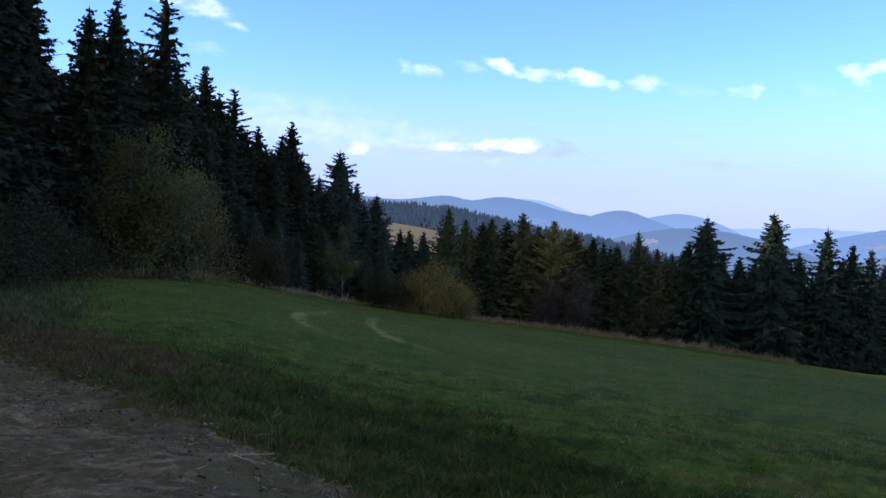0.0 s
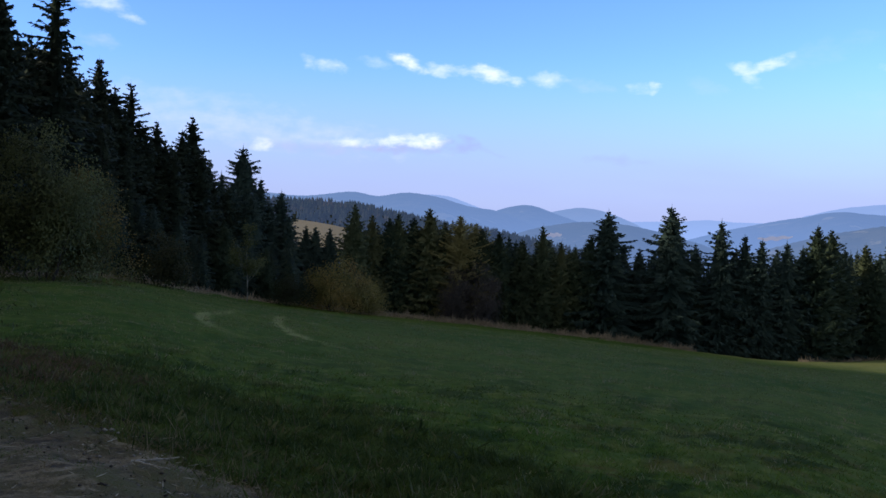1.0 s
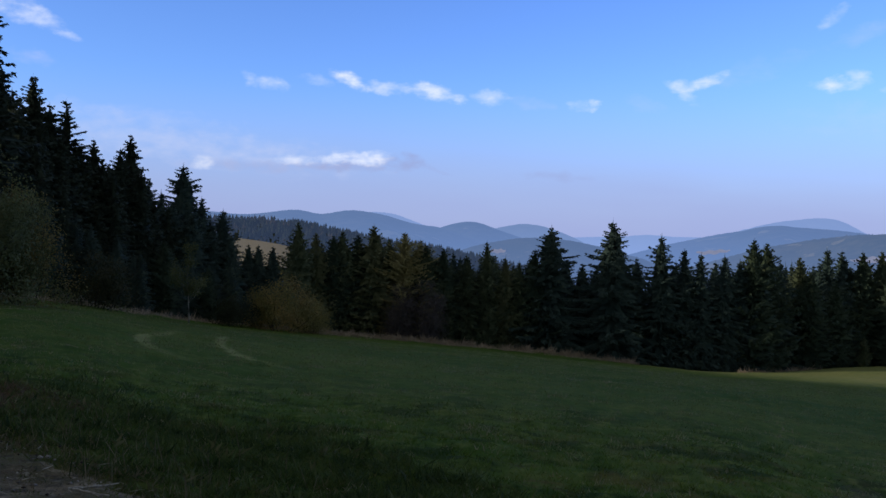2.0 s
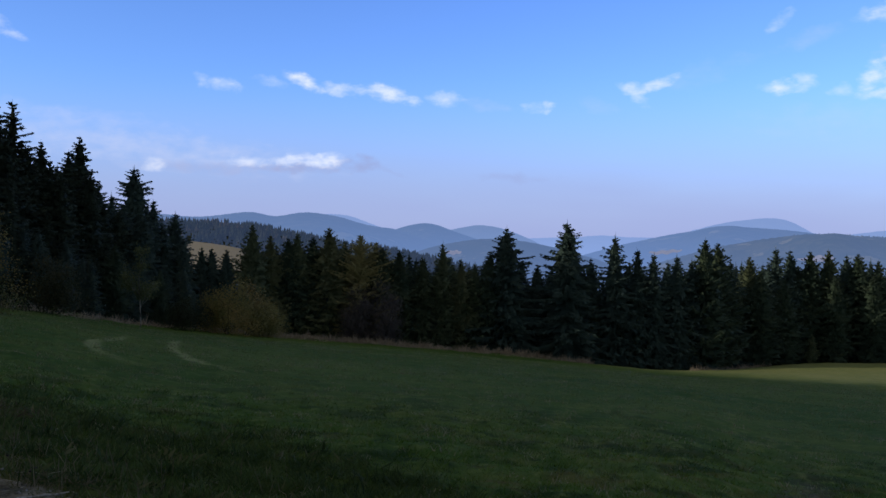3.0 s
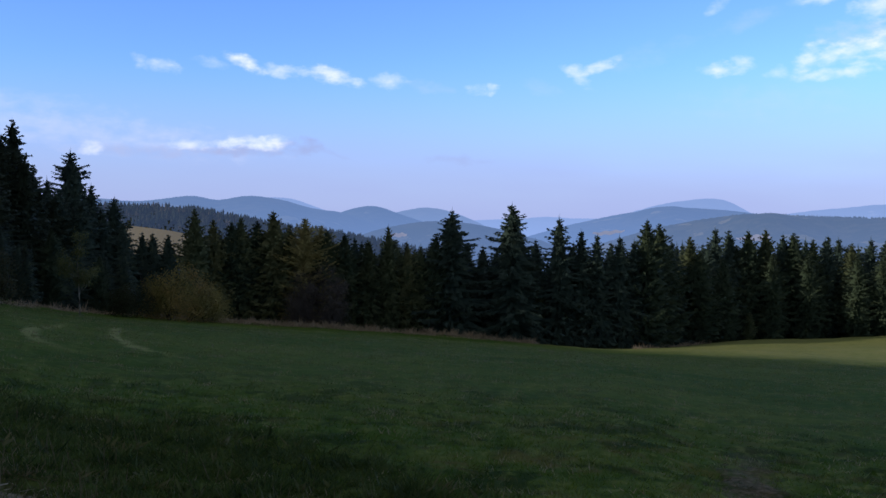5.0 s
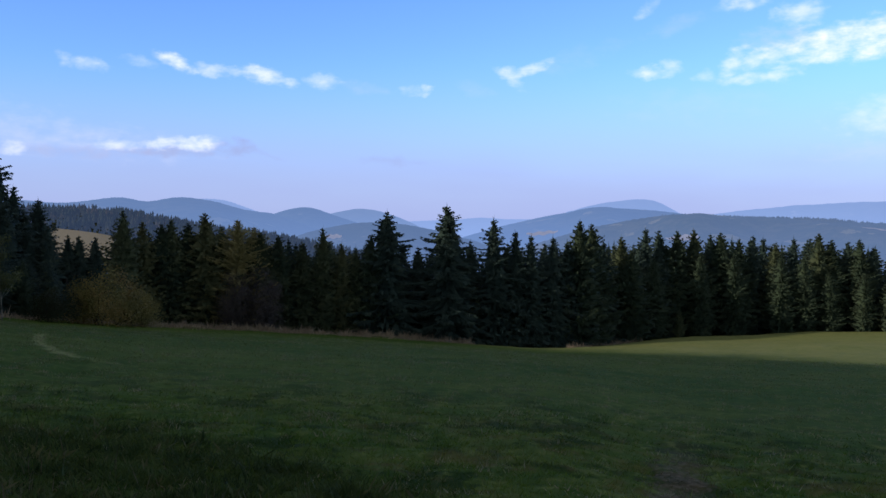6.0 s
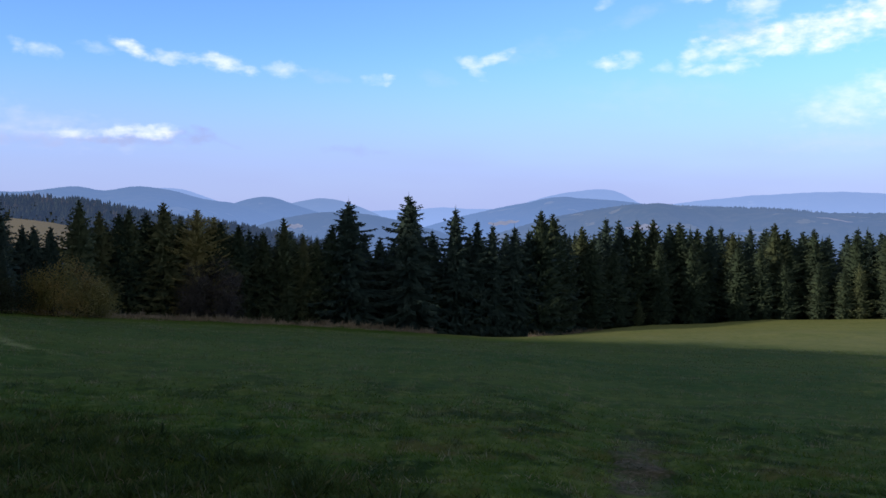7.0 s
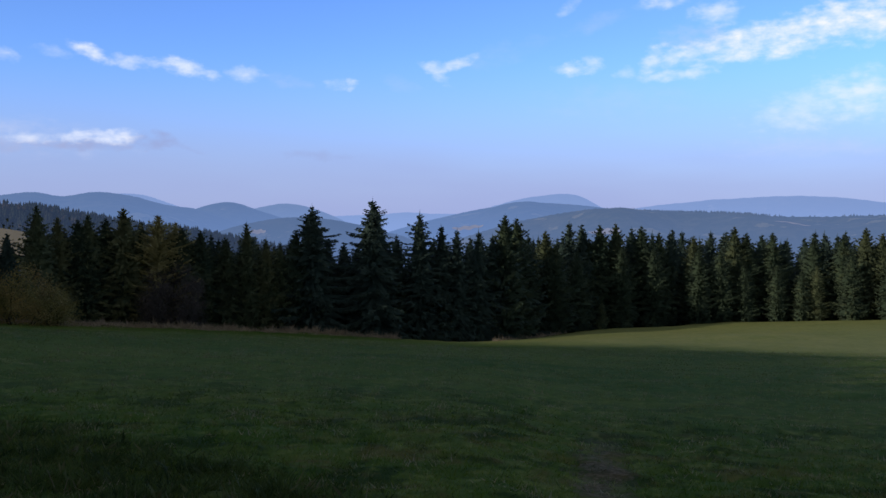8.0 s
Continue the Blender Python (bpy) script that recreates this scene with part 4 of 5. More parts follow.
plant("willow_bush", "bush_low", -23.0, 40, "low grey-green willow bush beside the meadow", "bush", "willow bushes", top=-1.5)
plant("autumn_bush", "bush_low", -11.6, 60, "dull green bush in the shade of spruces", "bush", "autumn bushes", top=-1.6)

# the same wood goes on behind the camera and keeps the low sun off the meadow
def build_shade_wood():
    r = np.random.RandomState(14)
    v0, t0 = SHADE_CROWN
    vs, ts = [], []
    for k in range(110):
        y = -95 + 190 * (k // 2) / 55 + r.uniform(-0.8, 0.8)
        x = -23.5 - 7 * (k % 2) + r.uniform(-1, 1) - (0.06 * y if y < 40 else 0.06 * 40 + 0.25 * (y - 40))
        if x * x + y * y < 20 * 20 or math.degrees(math.atan2(x, y)) + 420 / math.hypot(x, y) > -27.5:
            continue
        a, h = r.uniform(0, 6.28), r.uniform(0.8, 0.86)
        ca, sa = math.cos(a), math.sin(a)
        v = np.stack([v0[:, 0] * ca - v0[:, 1] * sa + x, v0[:, 0] * sa + v0[:, 1] * ca + y, v0[:, 2] * h + gz(x, y) - 0.3], 1)
        ts.append(t0 + len(v0) * len(vs))
        vs.append(v)
    ob = new("roadside_wood", fast_mesh("roadside_wood", np.concatenate(vs), np.concatenate(ts), SPRUCE))
    tagged(ob, "tall dark spruce wood beside the road", "woods", kind="stuff")


build_shade_wood()
# spruces added only to block the sun, hidden behind others and out of view
HIDDEN = "very tall dark spruce in the uphill wood"
for k in range(40):
    y = 34 + 54 * k / 40
    x = -27 + TREE_RANDOM.uniform(-0.7, 0.7)
    top = float(np.interp(y, [34, 40, 46, 50, 56, 58.5, 66, 67.5, 70, 88], [19.5, 18.6, 17.4, 16.5, 15.5, 10.5, 10.5, 13.4, 13.3, 12.5]))
    plant("spruce_tree", "dense" if y < 36 else "fill_tall", math.degrees(math.atan2(x, y)), math.hypot(x, y), HIDDEN, "spruce", WOOD, height=top - gz(x, y))
for k in range(28):
    y = 76 + 0.65 * k
    x = -52 - 4 * (k % 3) + TREE_RANDOM.uniform(-0.7, 0.7)
    plant("spruce_tree", "dense", math.degrees(math.atan2(x, y)), math.hypot(x, y), HIDDEN, "spruce", WOOD, height=(29.0 if y < 81 else 32.0) - gz(x, y))
for x, y in ((-31.0, 26.0), (-30.0, 28.5), (-31.5, 31.0), (-31.0, 33.5), (-32.0, 36.0), (-31.0, 38.5), (-32.0, 41.0), (-33.0, 43.5)):
    plant("spruce_tree", "dense", math.degrees(math.atan2(x, y)), math.hypot(x, y), HIDDEN, "spruce", WOOD, height=19.5 - gz(x, y))

# ---------------------------------------------------------------- the spur across the dell and the far hills
def distance_material(name, wood, field, haze, amount, scale, share):
    """Woods and fields far off; miles of evening haze are painted in as glow."""
    m, t, b = material(name)
    p = t.node("ShaderNodeTexCoord").outputs["Object"]
    n = t.noise(p, scale, 5.0, 0.6)
    grain = t.noise(p, scale * 5, 5.0, 0.7)
    clear = t.noise(p, scale * 2.2, 5.0, 0.65)
    colour = t.mix(t.math("MULTIPLY", t.ramp(clear, 0.45, 0.6), 0.8), wood, tuple(0.6 * w + 0.3 * f for w, f in zip(wood, field)))
    colour = t.mix(t.ramp(n, 0.60 - share, 0.63 - share), colour, field)
    colour = t.mix(t.math("MULTIPLY", t.ramp(grain, 0.5, 0.3), 0.6), colour, tuple(c * 0.4 for c in wood))
    t.put(b.inputs["Base Color"], colour)
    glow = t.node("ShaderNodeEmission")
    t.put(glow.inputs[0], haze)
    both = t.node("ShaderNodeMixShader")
    # the painted haze is thicker down in the valleys
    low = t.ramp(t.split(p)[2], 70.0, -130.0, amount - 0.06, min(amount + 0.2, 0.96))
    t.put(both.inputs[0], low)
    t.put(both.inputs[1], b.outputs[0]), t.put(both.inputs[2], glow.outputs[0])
    t.put(m.node_tree.nodes["Material Output"].inputs[0], both.outputs[0])
    return m


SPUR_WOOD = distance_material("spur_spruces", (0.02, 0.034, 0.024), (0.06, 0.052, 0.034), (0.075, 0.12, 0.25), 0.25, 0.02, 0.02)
FIELD = leafy("pale_field", (0.2, 0.17, 0.115), (0.3, 0.255, 0.17), (0.25, 0.22, 0.15), 0.1, 0.0)


def build_spur_wood():
    r = np.random.RandomState(8)
    n = 11500
    b, d = r.uniform(-14, 24, n), r.uniform(700, 1260, n)
    keep = ~((b > -4.6) & (b < -0.1) & (d > 800) & (d < 940 - 8.7 * (b + 3.4)))
    b, d = b[keep], d[keep]
    n = len(b)
    x, y = np.sin(np.radians(b)) * d, np.cos(np.radians(b)) * d
    z = ground(x, y)
    h = (4.5 + 5.5 * r.uniform(0, 1, n) ** 1.5) * (0.75 + 0.5 * (bumps(x, y, 60, 15) > 0))
    tiers, sides = 3, 5
    vs, ts, o = [], [], 0
    for k in range(tiers):
        lo, hi = 0.08 + 0.9 * k / tiers * 0.9, 0.08 + 0.9 * (k + 1.7) / tiers * 0.9
        rad = h * 0.3 * (1 - k / (tiers + 0.3)) * r.uniform(0.85, 1.15, n)
        a = r.uniform(0, 6.28, n)
        ring = []
        for j in range(sides):
            q = a + 6.283 * j / sides
            rr = rad * r.uniform(0.65, 1.3, n)
            ring.append(np.stack([x + rr * np.cos(q), y + rr * np.sin(q), z + h * lo + r.uniform(-0.3, 0.3, n)], 1))
        ring.append(np.stack([x, y, z + h * min(hi, 1.0)], 1))
        v = np.stack(ring, 1).reshape(-1, 3)
        i = np.arange(n)[:, None] * (sides + 1) + o
        for j in range(sides):
            ts.append(np.concatenate([i + j, i + (j + 1) % sides, i + sides], 1))
        vs.append(v)
        o += len(v)
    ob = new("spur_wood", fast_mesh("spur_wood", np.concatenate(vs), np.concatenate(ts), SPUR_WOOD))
    tagged(ob, "dense spruce wood covering the spur across the dell", "woods", kind="stuff")


build_spur_wood()


def build_field(name, b0, b1, d0, d1, label):
    verts = []
    nb, nd = 24, 24
    for i in range(nd):
        for j in range(nb):
            b = b0 + (b1 - b0) * j / (nb - 1)
            d = d0 + (d1 - 8.7 * (b + 3.4) - d0) * i / (nd - 1)
            p = bearing(b, d)
            verts.append((p.x, p.y, gz(p.x, p.y) + 3.0))
    ob = mesh_object(name, verts, grid_faces(nd, nb, False), FIELD, None, True)
    ob.data.flip_normals()
    tagged(ob, label, "field", kind="structure")


build_field("field", -4.8, -0.1, 830, 937, "pale dry hay field on the far slope in sunlight")


def hill_height(b, u, bs, es, dist, depth, seed):
    """Places on a far hillside: bearing b, and u from its foot over the crest at two thirds to the back."""
    crest = EYE + dist * np.tan(np.radians(smooth(b, bs, es)))
    d = dist - depth + depth * 1.5 * u
    x, y = np.sin(np.radians(b)) * d, np.cos(np.radians(b)) * d
    rise = np.where(u * 1.5 < 1, np.sin(np.minimum(u * 1.5, 1) * 1.5708), np.cos((u * 1.5 - 1) * 2.4))
    rough = (bumps(x, y, 420, seed) * 34 + bumps(x, y, 130, seed + 1) * 9) * np.sin(3.14159 * np.minimum(u * 1.5, 1)) ** 0.8
    # uneven tops of the woods along the crest
    woods = np.where((u > 0.6) & (u < 0.72), 0.5 * np.sin(b * 47 + seed) + 0.5 * np.sin(b * 76 + 2 * seed) + 0.3 * np.sin(b * 11 + seed), 0)
    return np.stack([x, y, -230 + (crest + 230) * rise + rough + woods], -1).reshape(-1, 3)


def hill(b0, b1, tops, dist, depth, mat, label, seed, fields=()):
    """A far ridge: a hill body whose crest follows a soft line; tops are bearing and height angle pairs."""
    bs, es = [q[0] for q in tops], [q[1] for q in tops]
    nb, nd = 420, 30
    b, u = np.meshgrid(np.linspace(b0, b1, nb), np.linspace(0, 1, nd))
    ob = mesh_object("backdrop", hill_height(b, u, bs, es, dist, depth, seed), grid_faces(nd, nb, False), mat, None, True)
    ob.data.flip_normals()
    tagged(ob, label, "hills", kind="structure")
    for f0, f1, u0, u1 in fields:
        k, i = np.meshgrid(np.arange(24) / 23, np.arange(6) / 5)
        b = f0 + (f1 - f0) * k
        u = u0 + (u1 - u0) * (0.5 + (i - 0.5) * np.sin(0.3 + 2.5 * k)) + 0.003 * np.sin(k * 19 + f0)
        field = mesh_object("field", hill_height(b, u, bs, es, dist, depth, seed) + [0, 0, 3], grid_faces(6, 24, False), FAR_FIELD, None, True)
        field.data.flip_normals()
        tagged(field, "pale stubble field on a far hillside", "field", kind="structure")


WOODS, FIELDS = (0.03, 0.05, 0.03), (0.22, 0.2, 0.11)
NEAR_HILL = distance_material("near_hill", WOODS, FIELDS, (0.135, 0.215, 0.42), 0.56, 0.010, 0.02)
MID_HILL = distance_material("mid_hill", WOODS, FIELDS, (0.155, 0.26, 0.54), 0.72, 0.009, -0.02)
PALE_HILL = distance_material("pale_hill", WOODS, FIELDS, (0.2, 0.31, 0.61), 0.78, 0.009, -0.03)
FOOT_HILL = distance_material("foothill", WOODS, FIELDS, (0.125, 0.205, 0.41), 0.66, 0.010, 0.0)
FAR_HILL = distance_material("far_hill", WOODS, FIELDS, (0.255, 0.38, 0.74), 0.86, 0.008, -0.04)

FAR_FIELD = distance_material("far_field", (0.38, 0.36, 0.33), (0.33, 0.32, 0.29), (0.2, 0.25, 0.46), 0.5, 0.02, 0.0)

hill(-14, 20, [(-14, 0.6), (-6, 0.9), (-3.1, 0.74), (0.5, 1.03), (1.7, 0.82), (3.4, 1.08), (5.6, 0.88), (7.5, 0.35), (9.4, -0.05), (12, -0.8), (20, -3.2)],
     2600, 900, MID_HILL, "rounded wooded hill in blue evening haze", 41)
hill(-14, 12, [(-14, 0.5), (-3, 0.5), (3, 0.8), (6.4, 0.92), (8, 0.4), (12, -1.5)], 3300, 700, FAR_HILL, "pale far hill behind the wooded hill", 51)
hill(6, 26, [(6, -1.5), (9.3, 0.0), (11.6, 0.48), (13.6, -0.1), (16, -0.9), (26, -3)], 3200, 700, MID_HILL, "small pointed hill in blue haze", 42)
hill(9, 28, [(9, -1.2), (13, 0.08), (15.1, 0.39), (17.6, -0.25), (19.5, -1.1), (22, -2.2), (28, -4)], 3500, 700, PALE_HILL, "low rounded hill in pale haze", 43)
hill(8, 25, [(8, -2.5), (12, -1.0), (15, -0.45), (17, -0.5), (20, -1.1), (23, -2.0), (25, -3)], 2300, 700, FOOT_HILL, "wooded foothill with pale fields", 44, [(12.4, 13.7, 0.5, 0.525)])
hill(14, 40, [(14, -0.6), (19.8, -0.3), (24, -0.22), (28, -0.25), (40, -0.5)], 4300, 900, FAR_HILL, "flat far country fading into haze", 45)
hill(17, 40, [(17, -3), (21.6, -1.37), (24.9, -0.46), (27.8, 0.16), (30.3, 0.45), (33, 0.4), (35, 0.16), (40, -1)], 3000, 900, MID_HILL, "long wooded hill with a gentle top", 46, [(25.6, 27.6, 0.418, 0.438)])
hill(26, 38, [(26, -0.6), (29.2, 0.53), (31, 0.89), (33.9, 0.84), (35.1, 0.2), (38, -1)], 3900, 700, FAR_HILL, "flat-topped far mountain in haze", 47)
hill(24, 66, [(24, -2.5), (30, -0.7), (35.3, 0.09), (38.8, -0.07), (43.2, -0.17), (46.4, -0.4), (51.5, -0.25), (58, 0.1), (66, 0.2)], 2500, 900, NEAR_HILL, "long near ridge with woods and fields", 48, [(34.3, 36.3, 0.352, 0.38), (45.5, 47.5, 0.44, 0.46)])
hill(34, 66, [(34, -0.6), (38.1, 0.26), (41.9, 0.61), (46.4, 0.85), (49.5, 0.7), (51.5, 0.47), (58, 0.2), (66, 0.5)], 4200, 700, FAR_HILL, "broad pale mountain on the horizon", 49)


def build_ridge_trees():
    """Single trees and clumps along the crest of the near ridge."""
    r = np.random.RandomState(18)
    n = 420
    b = np.concatenate([r.normal(39.5, 1.4, n // 2), r.normal(43.4, 1.0, n // 4), r.uniform(34, 54, n - n // 2 - n // 4)])
    crest = smooth(b, [24, 30, 35.3, 38.8, 43.2, 46.4, 51.5, 58, 66], [-2.5, -0.7, 0.09, -0.07, -0.17, -0.4, -0.25, 0.1, 0.2])
    d = 2490 + r.uniform(-25, 8, n)
    x, y, z = np.sin(np.radians(b)) * d, np.cos(np.radians(b)) * d, EYE + d * np.tan(np.radians(crest)) - 9
    h, w = r.uniform(9, 15, n), r.uniform(4, 9, n)
    vs, ts = [], []
    for k in range(6):
        a = 1.0472 * k
        vs.append(np.stack([x + w * math.cos(a) * r.uniform(0.6, 1.2, n), y + w * math.sin(a), z + r.uniform(0, 2, n)], 1))
    vs.append(np.stack([x, y, z + h], 1))
    v = np.stack(vs, 1).reshape(-1, 3)
    i = np.arange(n)[:, None] * 7
    for k in range(6):
        ts.append(np.concatenate([i + k, i + (k + 1) % 6, i + 6], 1))
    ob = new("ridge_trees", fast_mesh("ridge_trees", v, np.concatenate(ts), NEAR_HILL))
    tagged(ob, "row of far trees along the ridge", "trees", kind="stuff")


build_ridge_trees()


# ---------------------------------------------------------------- grass, weeds, hay
def road_offset(x, y):
    s, c = x * ROAD_A.x + y * ROAD_A.y, x * ROAD_N.x + y * ROAD_N.y
    return s, c


def tufts(name, x, y, length, width, lean, mat, label, category, seed, shape=blades):
    """Blades of grass standing at the given places."""
    r = np.random.RandomState(seed)
    n = len(x)
    z = ground(x, y) - 0.01
    a = r.uniform(0, 6.28, n)
    way = unit(np.stack([np.cos(a) * lean, np.sin(a) * lean, np.ones(n)], 1) * np.stack([r.uniform(0.2, 1.6, n)] * 2 + [np.ones(n)], 1))
    side = unit(np.cross(way, r.normal(size=(n, 3))))
    v, t = shape(np.stack([x, y, z], 1), way, length, width, side)
    ob = new(name, fast_mesh(name, v, t, mat))
    tagged(ob, label, category, kind="stuff")
    return ob


def wedge(r, n, b0, b1, r0, r1, power=0.5):
    b = np.radians(r.uniform(b0, b1, n))
    d = r0 + (r1 - r0) * r.uniform(0, 1, n) ** power
    return np.sin(b) * d, np.cos(b) * d, d


def along_road(r, n, s0, s1, c):
    s = r.uniform(s0, s1, n)
    return ROAD_A.x * s + ROAD_N.x * c, ROAD_A.y * s + ROAD_N.y * c


def some(r, x, y, size, seed, lo, hi):
    """Keeps the places that fall into patches of that size."""
    keep = bumps(x, y, size, seed) > r.uniform(lo, hi, len(x))
    return x[keep], y[keep]


def build_grass():
    r = np.random.RandomState(3)
    x, y, d = wedge(r, 190000, -32, 56, 4.0, 20, 0.75)
    s, c = road_offset(x, y)
    patch = bumps(x, y, 1.3, 6) + bumps(x, y, 0.5, 7)
    keep = (c > 3.8 + 0.2 * np.sin(s * 0.9)) & (r.uniform(-0.9, 0.9, len(x)) < patch + 0.55)
    path = np.abs(x * math.cos(radians(35.3)) - y * math.sin(radians(35.3)))
    keep &= ~((path < 0.3 + 0.15 * bumps(x, y, 1.0, 8)) & (d < 15) & (r.uniform(0, 1, len(x)) < 0.85))
    keep &= r.uniform(0, 12, len(x)) > d - 7
    x, y, d = x[keep], y[keep], d[keep]
    n = len(x)
    tufts("grass", x, y, r.uniform(0.05, 0.1, n) * (0.8 + 0.6 * (bumps(x, y, 0.7, 33) > 0.1)), r.uniform(0.005, 0.009, n) * (0.7 + d * 0.03), 1.3, GRASS,
          "short green mown meadow grass in evening shade", "grass", 61)
    # tussocks that roughen the mown slope, green ones and drier ones
    for name, clumps, tall, mat, label, seed in (("meadow_clumps", 9000, 1.0, TUFT, "uneven tufts of grass in the mown meadow", 70),
                                                 ("dry_clumps", 3600, 0.9, DRY_TUFT, "pale dry tufts left standing in the meadow", 71)):
        cx, cy, cd = wedge(r, clumps, -28, 56, 6.5, 66, 0.66)
        keep = (bumps(cx, cy, 3.2, seed) > r.uniform(-0.5, 0.35, clumps)) & (cd < rim(np.degrees(np.arctan2(cx, cy))) - 1.5) & (road_offset(cx, cy)[1] > 4.5)
        cx, cy, cd = cx[keep], cy[keep], cd[keep]
        each = 16
        n = len(cx) * each
        d, size = np.repeat(cd, each), np.repeat(r.uniform(0.6, 1.4, len(cx)), each)
        spread = (0.05 + 0.0055 * d) * size
        x, y = np.repeat(cx, each) + r.normal(0, 1, n) * spread, np.repeat(cy, each) + r.normal(0, 1, n) * spread
        tufts(name, x, y, r.uniform(0.04, 0.11, n) * size * tall, r.uniform(0.01, 0.022, n) * (0.7 + d * 0.025), 1.0, mat, label, "grass", seed, spikes)
    # rank dark grass and broad-leaved weeds between meadow and road
    x, y, d = wedge(r, 190000, -32, 34, 4.2, 17, 0.9)
    c = road_offset(x, y)[1]
    rank = y + 0.4 * np.maximum(x + 1, 0) ** 2 + 0.337 * np.minimum(x + 1, 0) + 2.2 * bumps(x, y, 2.0, 26) + r.normal(0, 0.6, len(x))
    thin = (road_offset(x, y)[0] > 10.5) & (c < 6.4) & (r.uniform(0, 1, len(x)) < 0.75)
    thin |= (c < 3.9 + 1.3 * r.uniform(0, 1, len(x))) & (r.uniform(0, 1, len(x)) < 0.8)
    keep = (c > 3.75) & ~thin & (rank < 13.0 - 5 * r.uniform(0, 1, len(x)) ** 3)
    x, y = some(r, x[keep], y[keep], 1.1, 21, -1.0, 0.5)
    n = len(x)
    tufts("rank_grass", x, y, r.uniform(0.05, 0.16, n) * (0.35 + 1.2 * np.clip(0.4 + 1.8 * bumps(x, y, 0.8, 27), 0, 1)), r.uniform(0.006, 0.014, n), 0.9, WEED,
          "rank dark green grass beside the road", "grass", 64)
    x, y, d = wedge(r, 40000, -32, 34, 4.2, 17, 0.9)
    c = road_offset(x, y)[1]
    rank = y + 0.4 * np.maximum(x + 1, 0) ** 2 + 0.337 * np.minimum(x + 1, 0) + 2.2 * bumps(x, y, 2.0, 26)
    keep = (c > 4.0) & (rank < 12.5)
    x, y = some(r, x[keep], y[keep], 0.9, 22, -0.5, 0.6)
    n = len(x)
    tufts("broad_weeds", x, y, r.uniform(0.05, 0.15, n) * (0.6 + 0.9 * (bumps(x, y, 0.6, 44) > 0.1)), r.uniform(0.018, 0.045, n), 1.7, WEED, "broad-leaved green weeds beside the road", "weeds", 65)
    # straw-coloured fringe and single dry stalks
    n = 72000
    x, y = along_road(r, n, -6, 30, 3.4 + np.abs(r.normal(0.45, 0.8, n)))
    x, y = some(r, x, y, 0.9, 9, -0.6, 0.45)
    n = len(x)
    tufts("dry_grass", x, y, r.uniform(0.03, 0.11, n) * (0.5 + 0.9 * (bumps(x, y, 0.5, 43) > 0.05)), r.uniform(0.004, 0.008, n), 1.6, DRY, "dry straw-coloured grass along the road", "grass", 62)
    n = 3600
    x, y = along_road(r, n, -6, 28, 3.6 + 3.0 * r.beta(1.4, 2.0, n))
    x, y = some(r, x, y, 0.8, 23, -0.5, 0.6)
    n = len(x)
    tufts("dry_stalks", x, y, r.uniform(0.1, 0.34, n), r.uniform(0.004, 0.008, n), 0.45, DRY, "single tall dry stalks beside the road", "weeds", 66)
    # dead brown bracken further up the road
    n = 34000
    x, y = along_road(r, n, 10.3, 26, 4.1 + 2.3 * r.beta(1.6, 1.8, n))
    x, y = some(r, x, y, 1.6, 24, -0.4, 0.5)
    n = len(x)
    tufts("bracken", x, y, r.uniform(0.05, 0.17, n), r.uniform(0.008, 0.02, n), 1.8, FERN, "dead red-brown bracken beside the road", "bracken", 67)
    # bundles of pale dry grass lying on the road
    n = 9000
    x, y = along_road(r, n, -3, 14, 1.0 + 2.6 * r.uniform(0, 1, n))
    x, y = some(r, x, y, 0.45, 45, 0.15, 0.5)
    n = len(x)
    ob = tufts("dry_bundles", x, y, r.uniform(0.03, 0.12, n), r.uniform(0.004, 0.008, n), 2.2, DRY, "pale dry grass lying in bundles on the road", "grass", 69)
    ob.location.z = 0.045
    # tall grey-green weeds before the willow bushes
    n = 26000
    x, y, d = wedge(r, n, -32, -18, 15, 36, 0.8)
    keep = (road_offset(x, y)[1] > 5.0) & (np.degrees(np.arctan2(x, y)) + 3.0 * bumps(x, y, 4.0, 28) + r.normal(0, 1.2, n) < -22.5)
    x, y = some(r, x[keep], y[keep], 2.2, 25, -0.7, 0.4)
    n = len(x)
    tufts("tall_weeds", x, y, r.uniform(0.08, 0.32, n) * (0.7 + 0.6 * (bumps(x, y, 1.7, 29) > 0.1)), r.uniform(0.018, 0.045, n), 1.0, TALL_WEED, "tall grey-green weeds before the bushes", "weeds", 68)
    # tall dry weeds on the bank at the meadow's rim
    b = np.concatenate([r.normal(1.6, 1.1, 4000), r.normal(8.5, 1.5, 2500), r.uniform(-2.5, 22.3, 21000), r.uniform(-30, -2.5, 7000), r.uniform(28.2, 33, 1500)])
    d = rim(b) + r.normal(0.2, 1.0, len(b))
    x, y = some(r, np.sin(np.radians(b)) * d, np.cos(np.radians(b)) * d, 3.0, 12, -0.8, 0.35)
    n = len(x)
    clump = 0.45 + 1.0 * np.clip(bumps(x, y, 1.9, 13) * 2.5, 0, 1) + 0.5 * (bumps(x, y, 0.8, 14) > 0.35)
    tufts("bank_weeds", x, y, r.uniform(0.15, 0.6, n) * clump, r.uniform(0.03, 0.07, n), 0.9, BANK, "tall dry brown weeds on the bank", "weeds", 63)


build_grass()


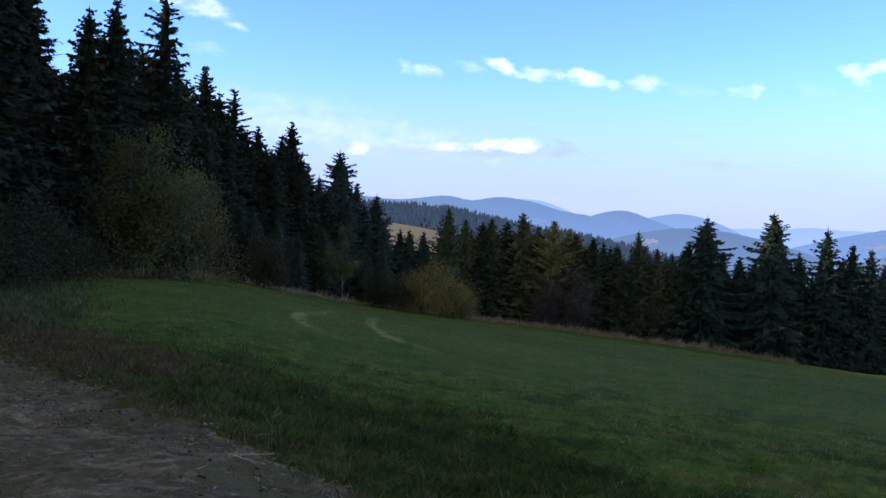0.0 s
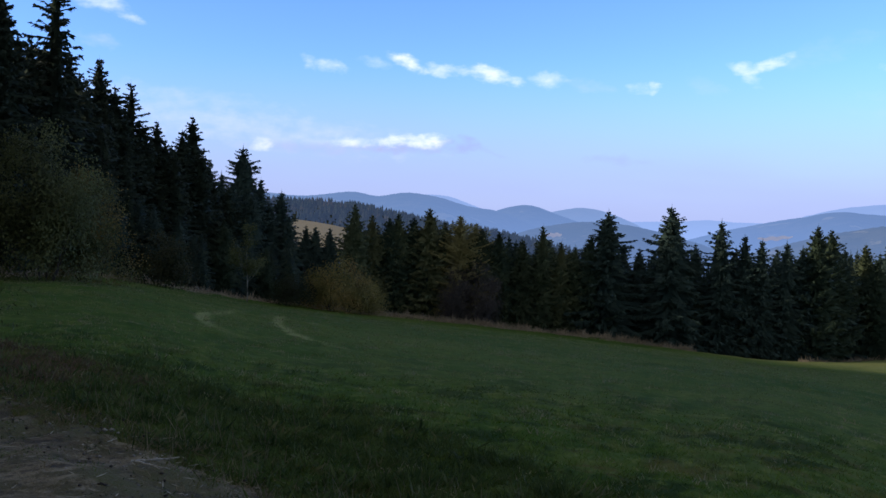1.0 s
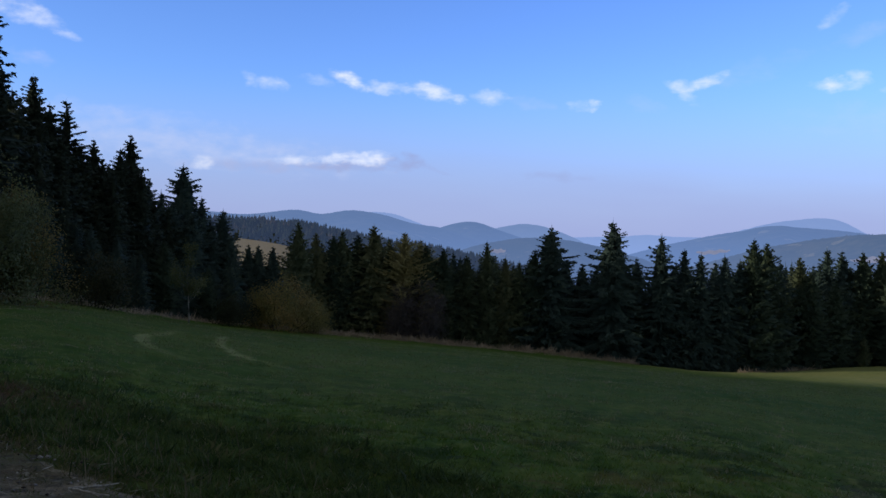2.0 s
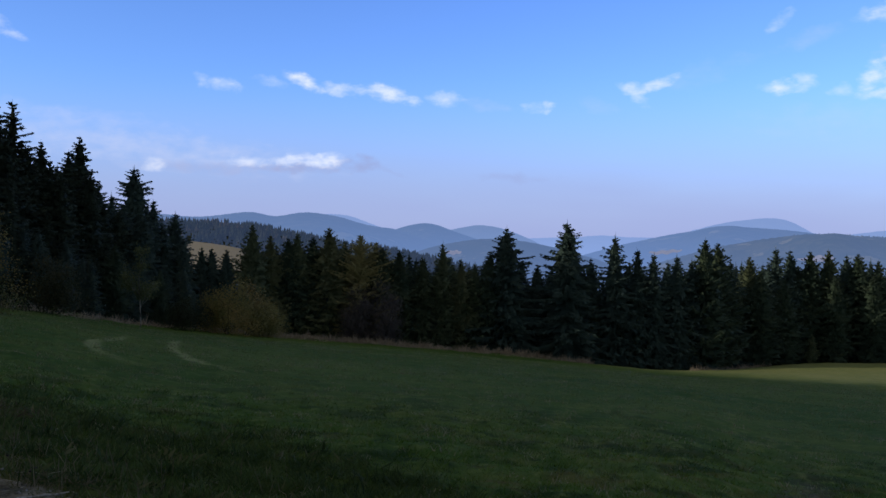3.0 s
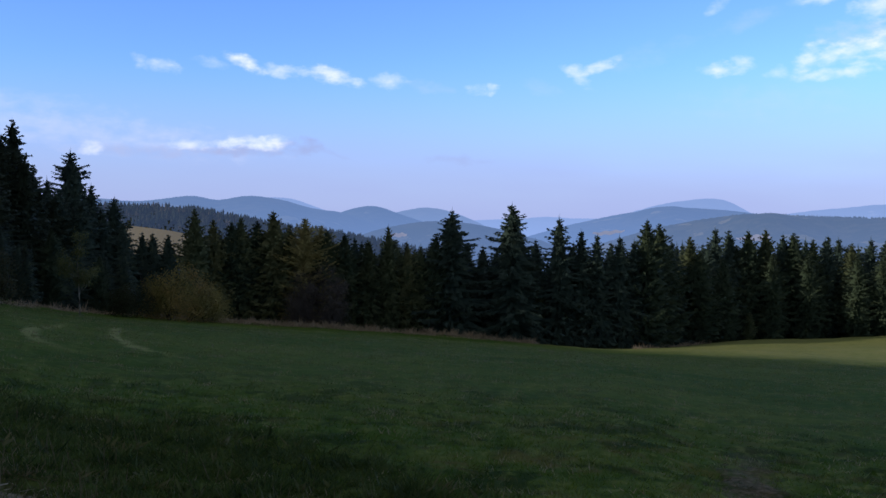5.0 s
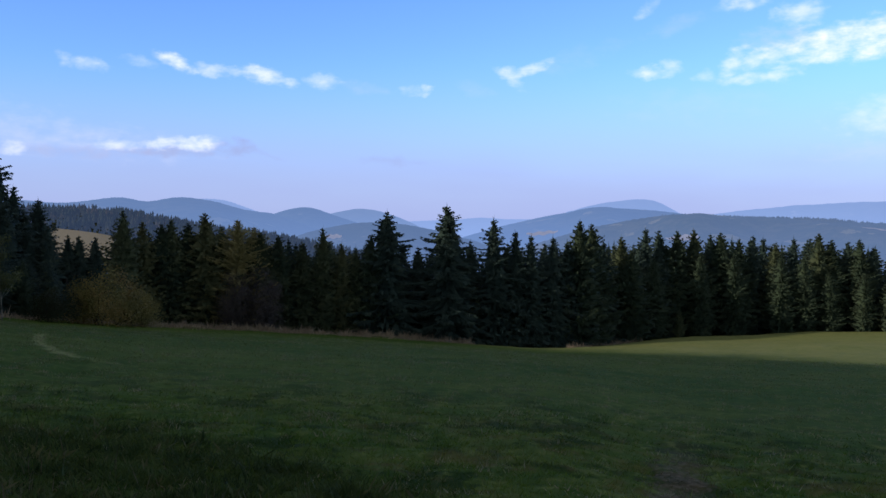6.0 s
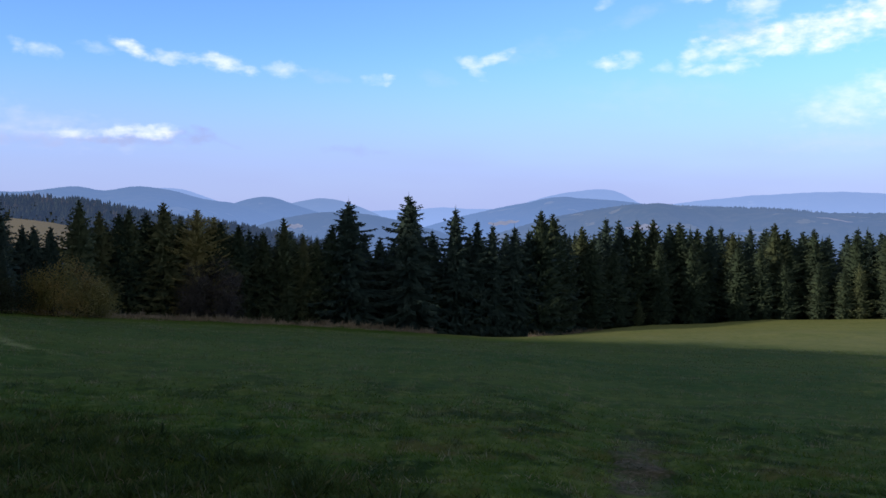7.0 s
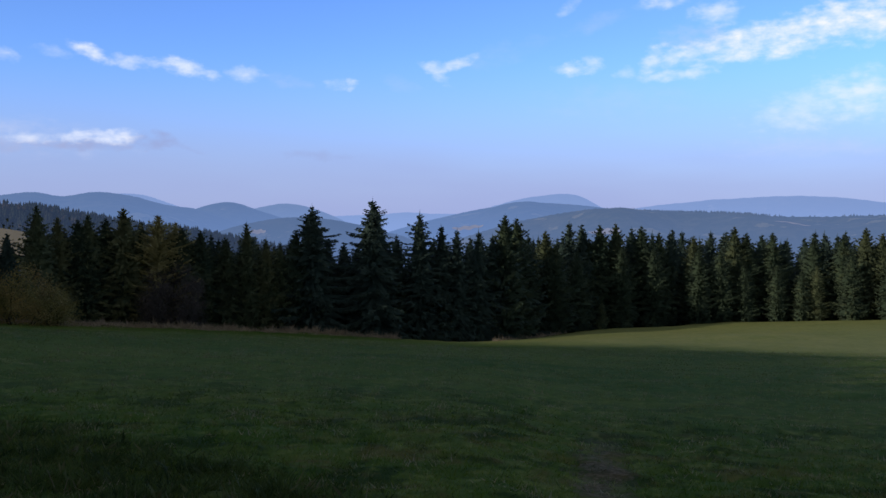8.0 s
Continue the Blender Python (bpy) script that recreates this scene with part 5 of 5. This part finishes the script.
def build_road_litter():
    r = np.random.RandomState(12)
    n = 4000
    x, y = along_road(r, n, -5, 22, 0.5 + 3.5 * r.uniform(0, 1, n))
    z = ground(x, y) + 0.035
    size = 0.004 + 0.026 * r.uniform(0, 1, n) ** 6
    octa = np.array([(1, 0, 0), (0, 1, 0), (-1, 0, 0), (0, -1, 0), (0, 0, 0.6), (0, 0, -0.6)])
    f = np.array([(0, 1, 4), (1, 2, 4), (2, 3, 4), (3, 0, 4), (1, 0, 5), (2, 1, 5), (3, 2, 5), (0, 3, 5)])
    v = octa[None] * size[:, None, None] * r.uniform(0.6, 1.4, (n, 6, 1)) + np.stack([x, y, z], 1)[:, None]
    t = f[None] + (np.arange(n) * 6)[:, None, None]
    ob = new("pebbles", fast_mesh("pebbles", v.reshape(-1, 3), t.reshape(-1, 3), ROCK))
    tagged(ob, "small grey stones scattered on the dirt road", "stones", kind="stuff")
    # dark clods of soil
    n = 7000
    x, y = along_road(r, n, -4, 18, 0.8 + 3.6 * r.uniform(0, 1, n))
    x, y = some(r, x, y, 0.8, 31, -0.4, 0.5)
    n = len(x)
    size = 0.005 + 0.017 * r.uniform(0, 1, n) ** 4
    v = octa[None] * size[:, None, None] * r.uniform(0.6, 1.4, (n, 6, 1)) + np.stack([x, y, ground(x, y) + 0.05], 1)[:, None]
    t = f[None] + (np.arange(n) * 6)[:, None, None]
    ob = new("clods", fast_mesh("clods", v.reshape(-1, 3), t.reshape(-1, 3), TWIG))
    tagged(ob, "dark clods of soil on the dirt road", "soil", kind="stuff")
    # turned-up lumps of dark earth where the bank has broken away
    n = 900
    b, d = r.normal(-7.6, 1.7, n), r.normal(5.12, 0.16, n)
    x, y = np.sin(np.radians(b)) * d, np.cos(np.radians(b)) * d
    size = 0.008 + 0.03 * r.uniform(0, 1, n) ** 3
    v = octa[None] * size[:, None, None] * r.uniform(0.6, 1.4, (n, 6, 1)) + np.stack([x, y, ground(x, y) + 0.05], 1)[:, None]
    t = f[None] + (np.arange(n) * 6)[:, None, None]
    ob = new("earth_lumps", fast_mesh("earth_lumps", v.reshape(-1, 3), t.reshape(-1, 3), SOIL))
    tagged(ob, "dark lumps of bare earth at the road's edge", "soil", kind="stuff")
    # low grass between the ruts, and loose straw
    n = 60000
    x, y = along_road(r, n, -4, 20, 0.6 + 3.6 * r.uniform(0, 1, n))
    x, y = some(r, x, y, 0.7, 32, -0.25, 0.55)
    n = len(x)
    ob = tufts("road_grass", x, y, r.uniform(0.015, 0.05, n), r.uniform(0.004, 0.008, n), 1.6, WEED, "thin trodden grass growing on the road", "grass", 81)
    ob.location.z = 0.04
    n = 2600
    x, y = along_road(r, n, -5, 20, 0.6 + 3.6 * r.uniform(0, 1, n))
    ob = tufts("straw", x, y, r.uniform(0.03, 0.14, n), r.uniform(0.004, 0.009, n), 9.0, STRAW, "loose pale straw strewn on the road", "straw", 82)
    ob.location.z = 0.055


build_road_litter()


def build_stick():
    p = bearing(-12.9, 6.85)
    z = gz(p.x, p.y) + 0.075
    root = tagged(new("stick"), "pale forked dry stick lying on the road", "stick")
    root.location = (p.x, p.y, z)
    for (x0, y0, x1, y1, rad) in ((-0.03, 0.01, 0.3, 0.1, 0.009), (0.0, 0.0, 0.29, -0.2, 0.01), (0.1, -0.06, 0.25, -0.22, 0.006)):
        verts = []
        for k in range(8):
            u = k / 7
            q = (x0 + (x1 - x0) * u, y0 + (y1 - y0) * u + 0.005 * math.sin(k * 1.3), 0.004 * math.sin(k * 2.1))
            for a in range(6):
                verts.append((q[0], q[1] + rad * (1 - 0.5 * u) * math.cos(a * 1.0472), q[2] + rad * (1 - 0.5 * u) * math.sin(a * 1.0472)))
        mesh_object("branch", verts, grid_faces(8, 6, True), DEADWOOD, root, True)


build_stick()
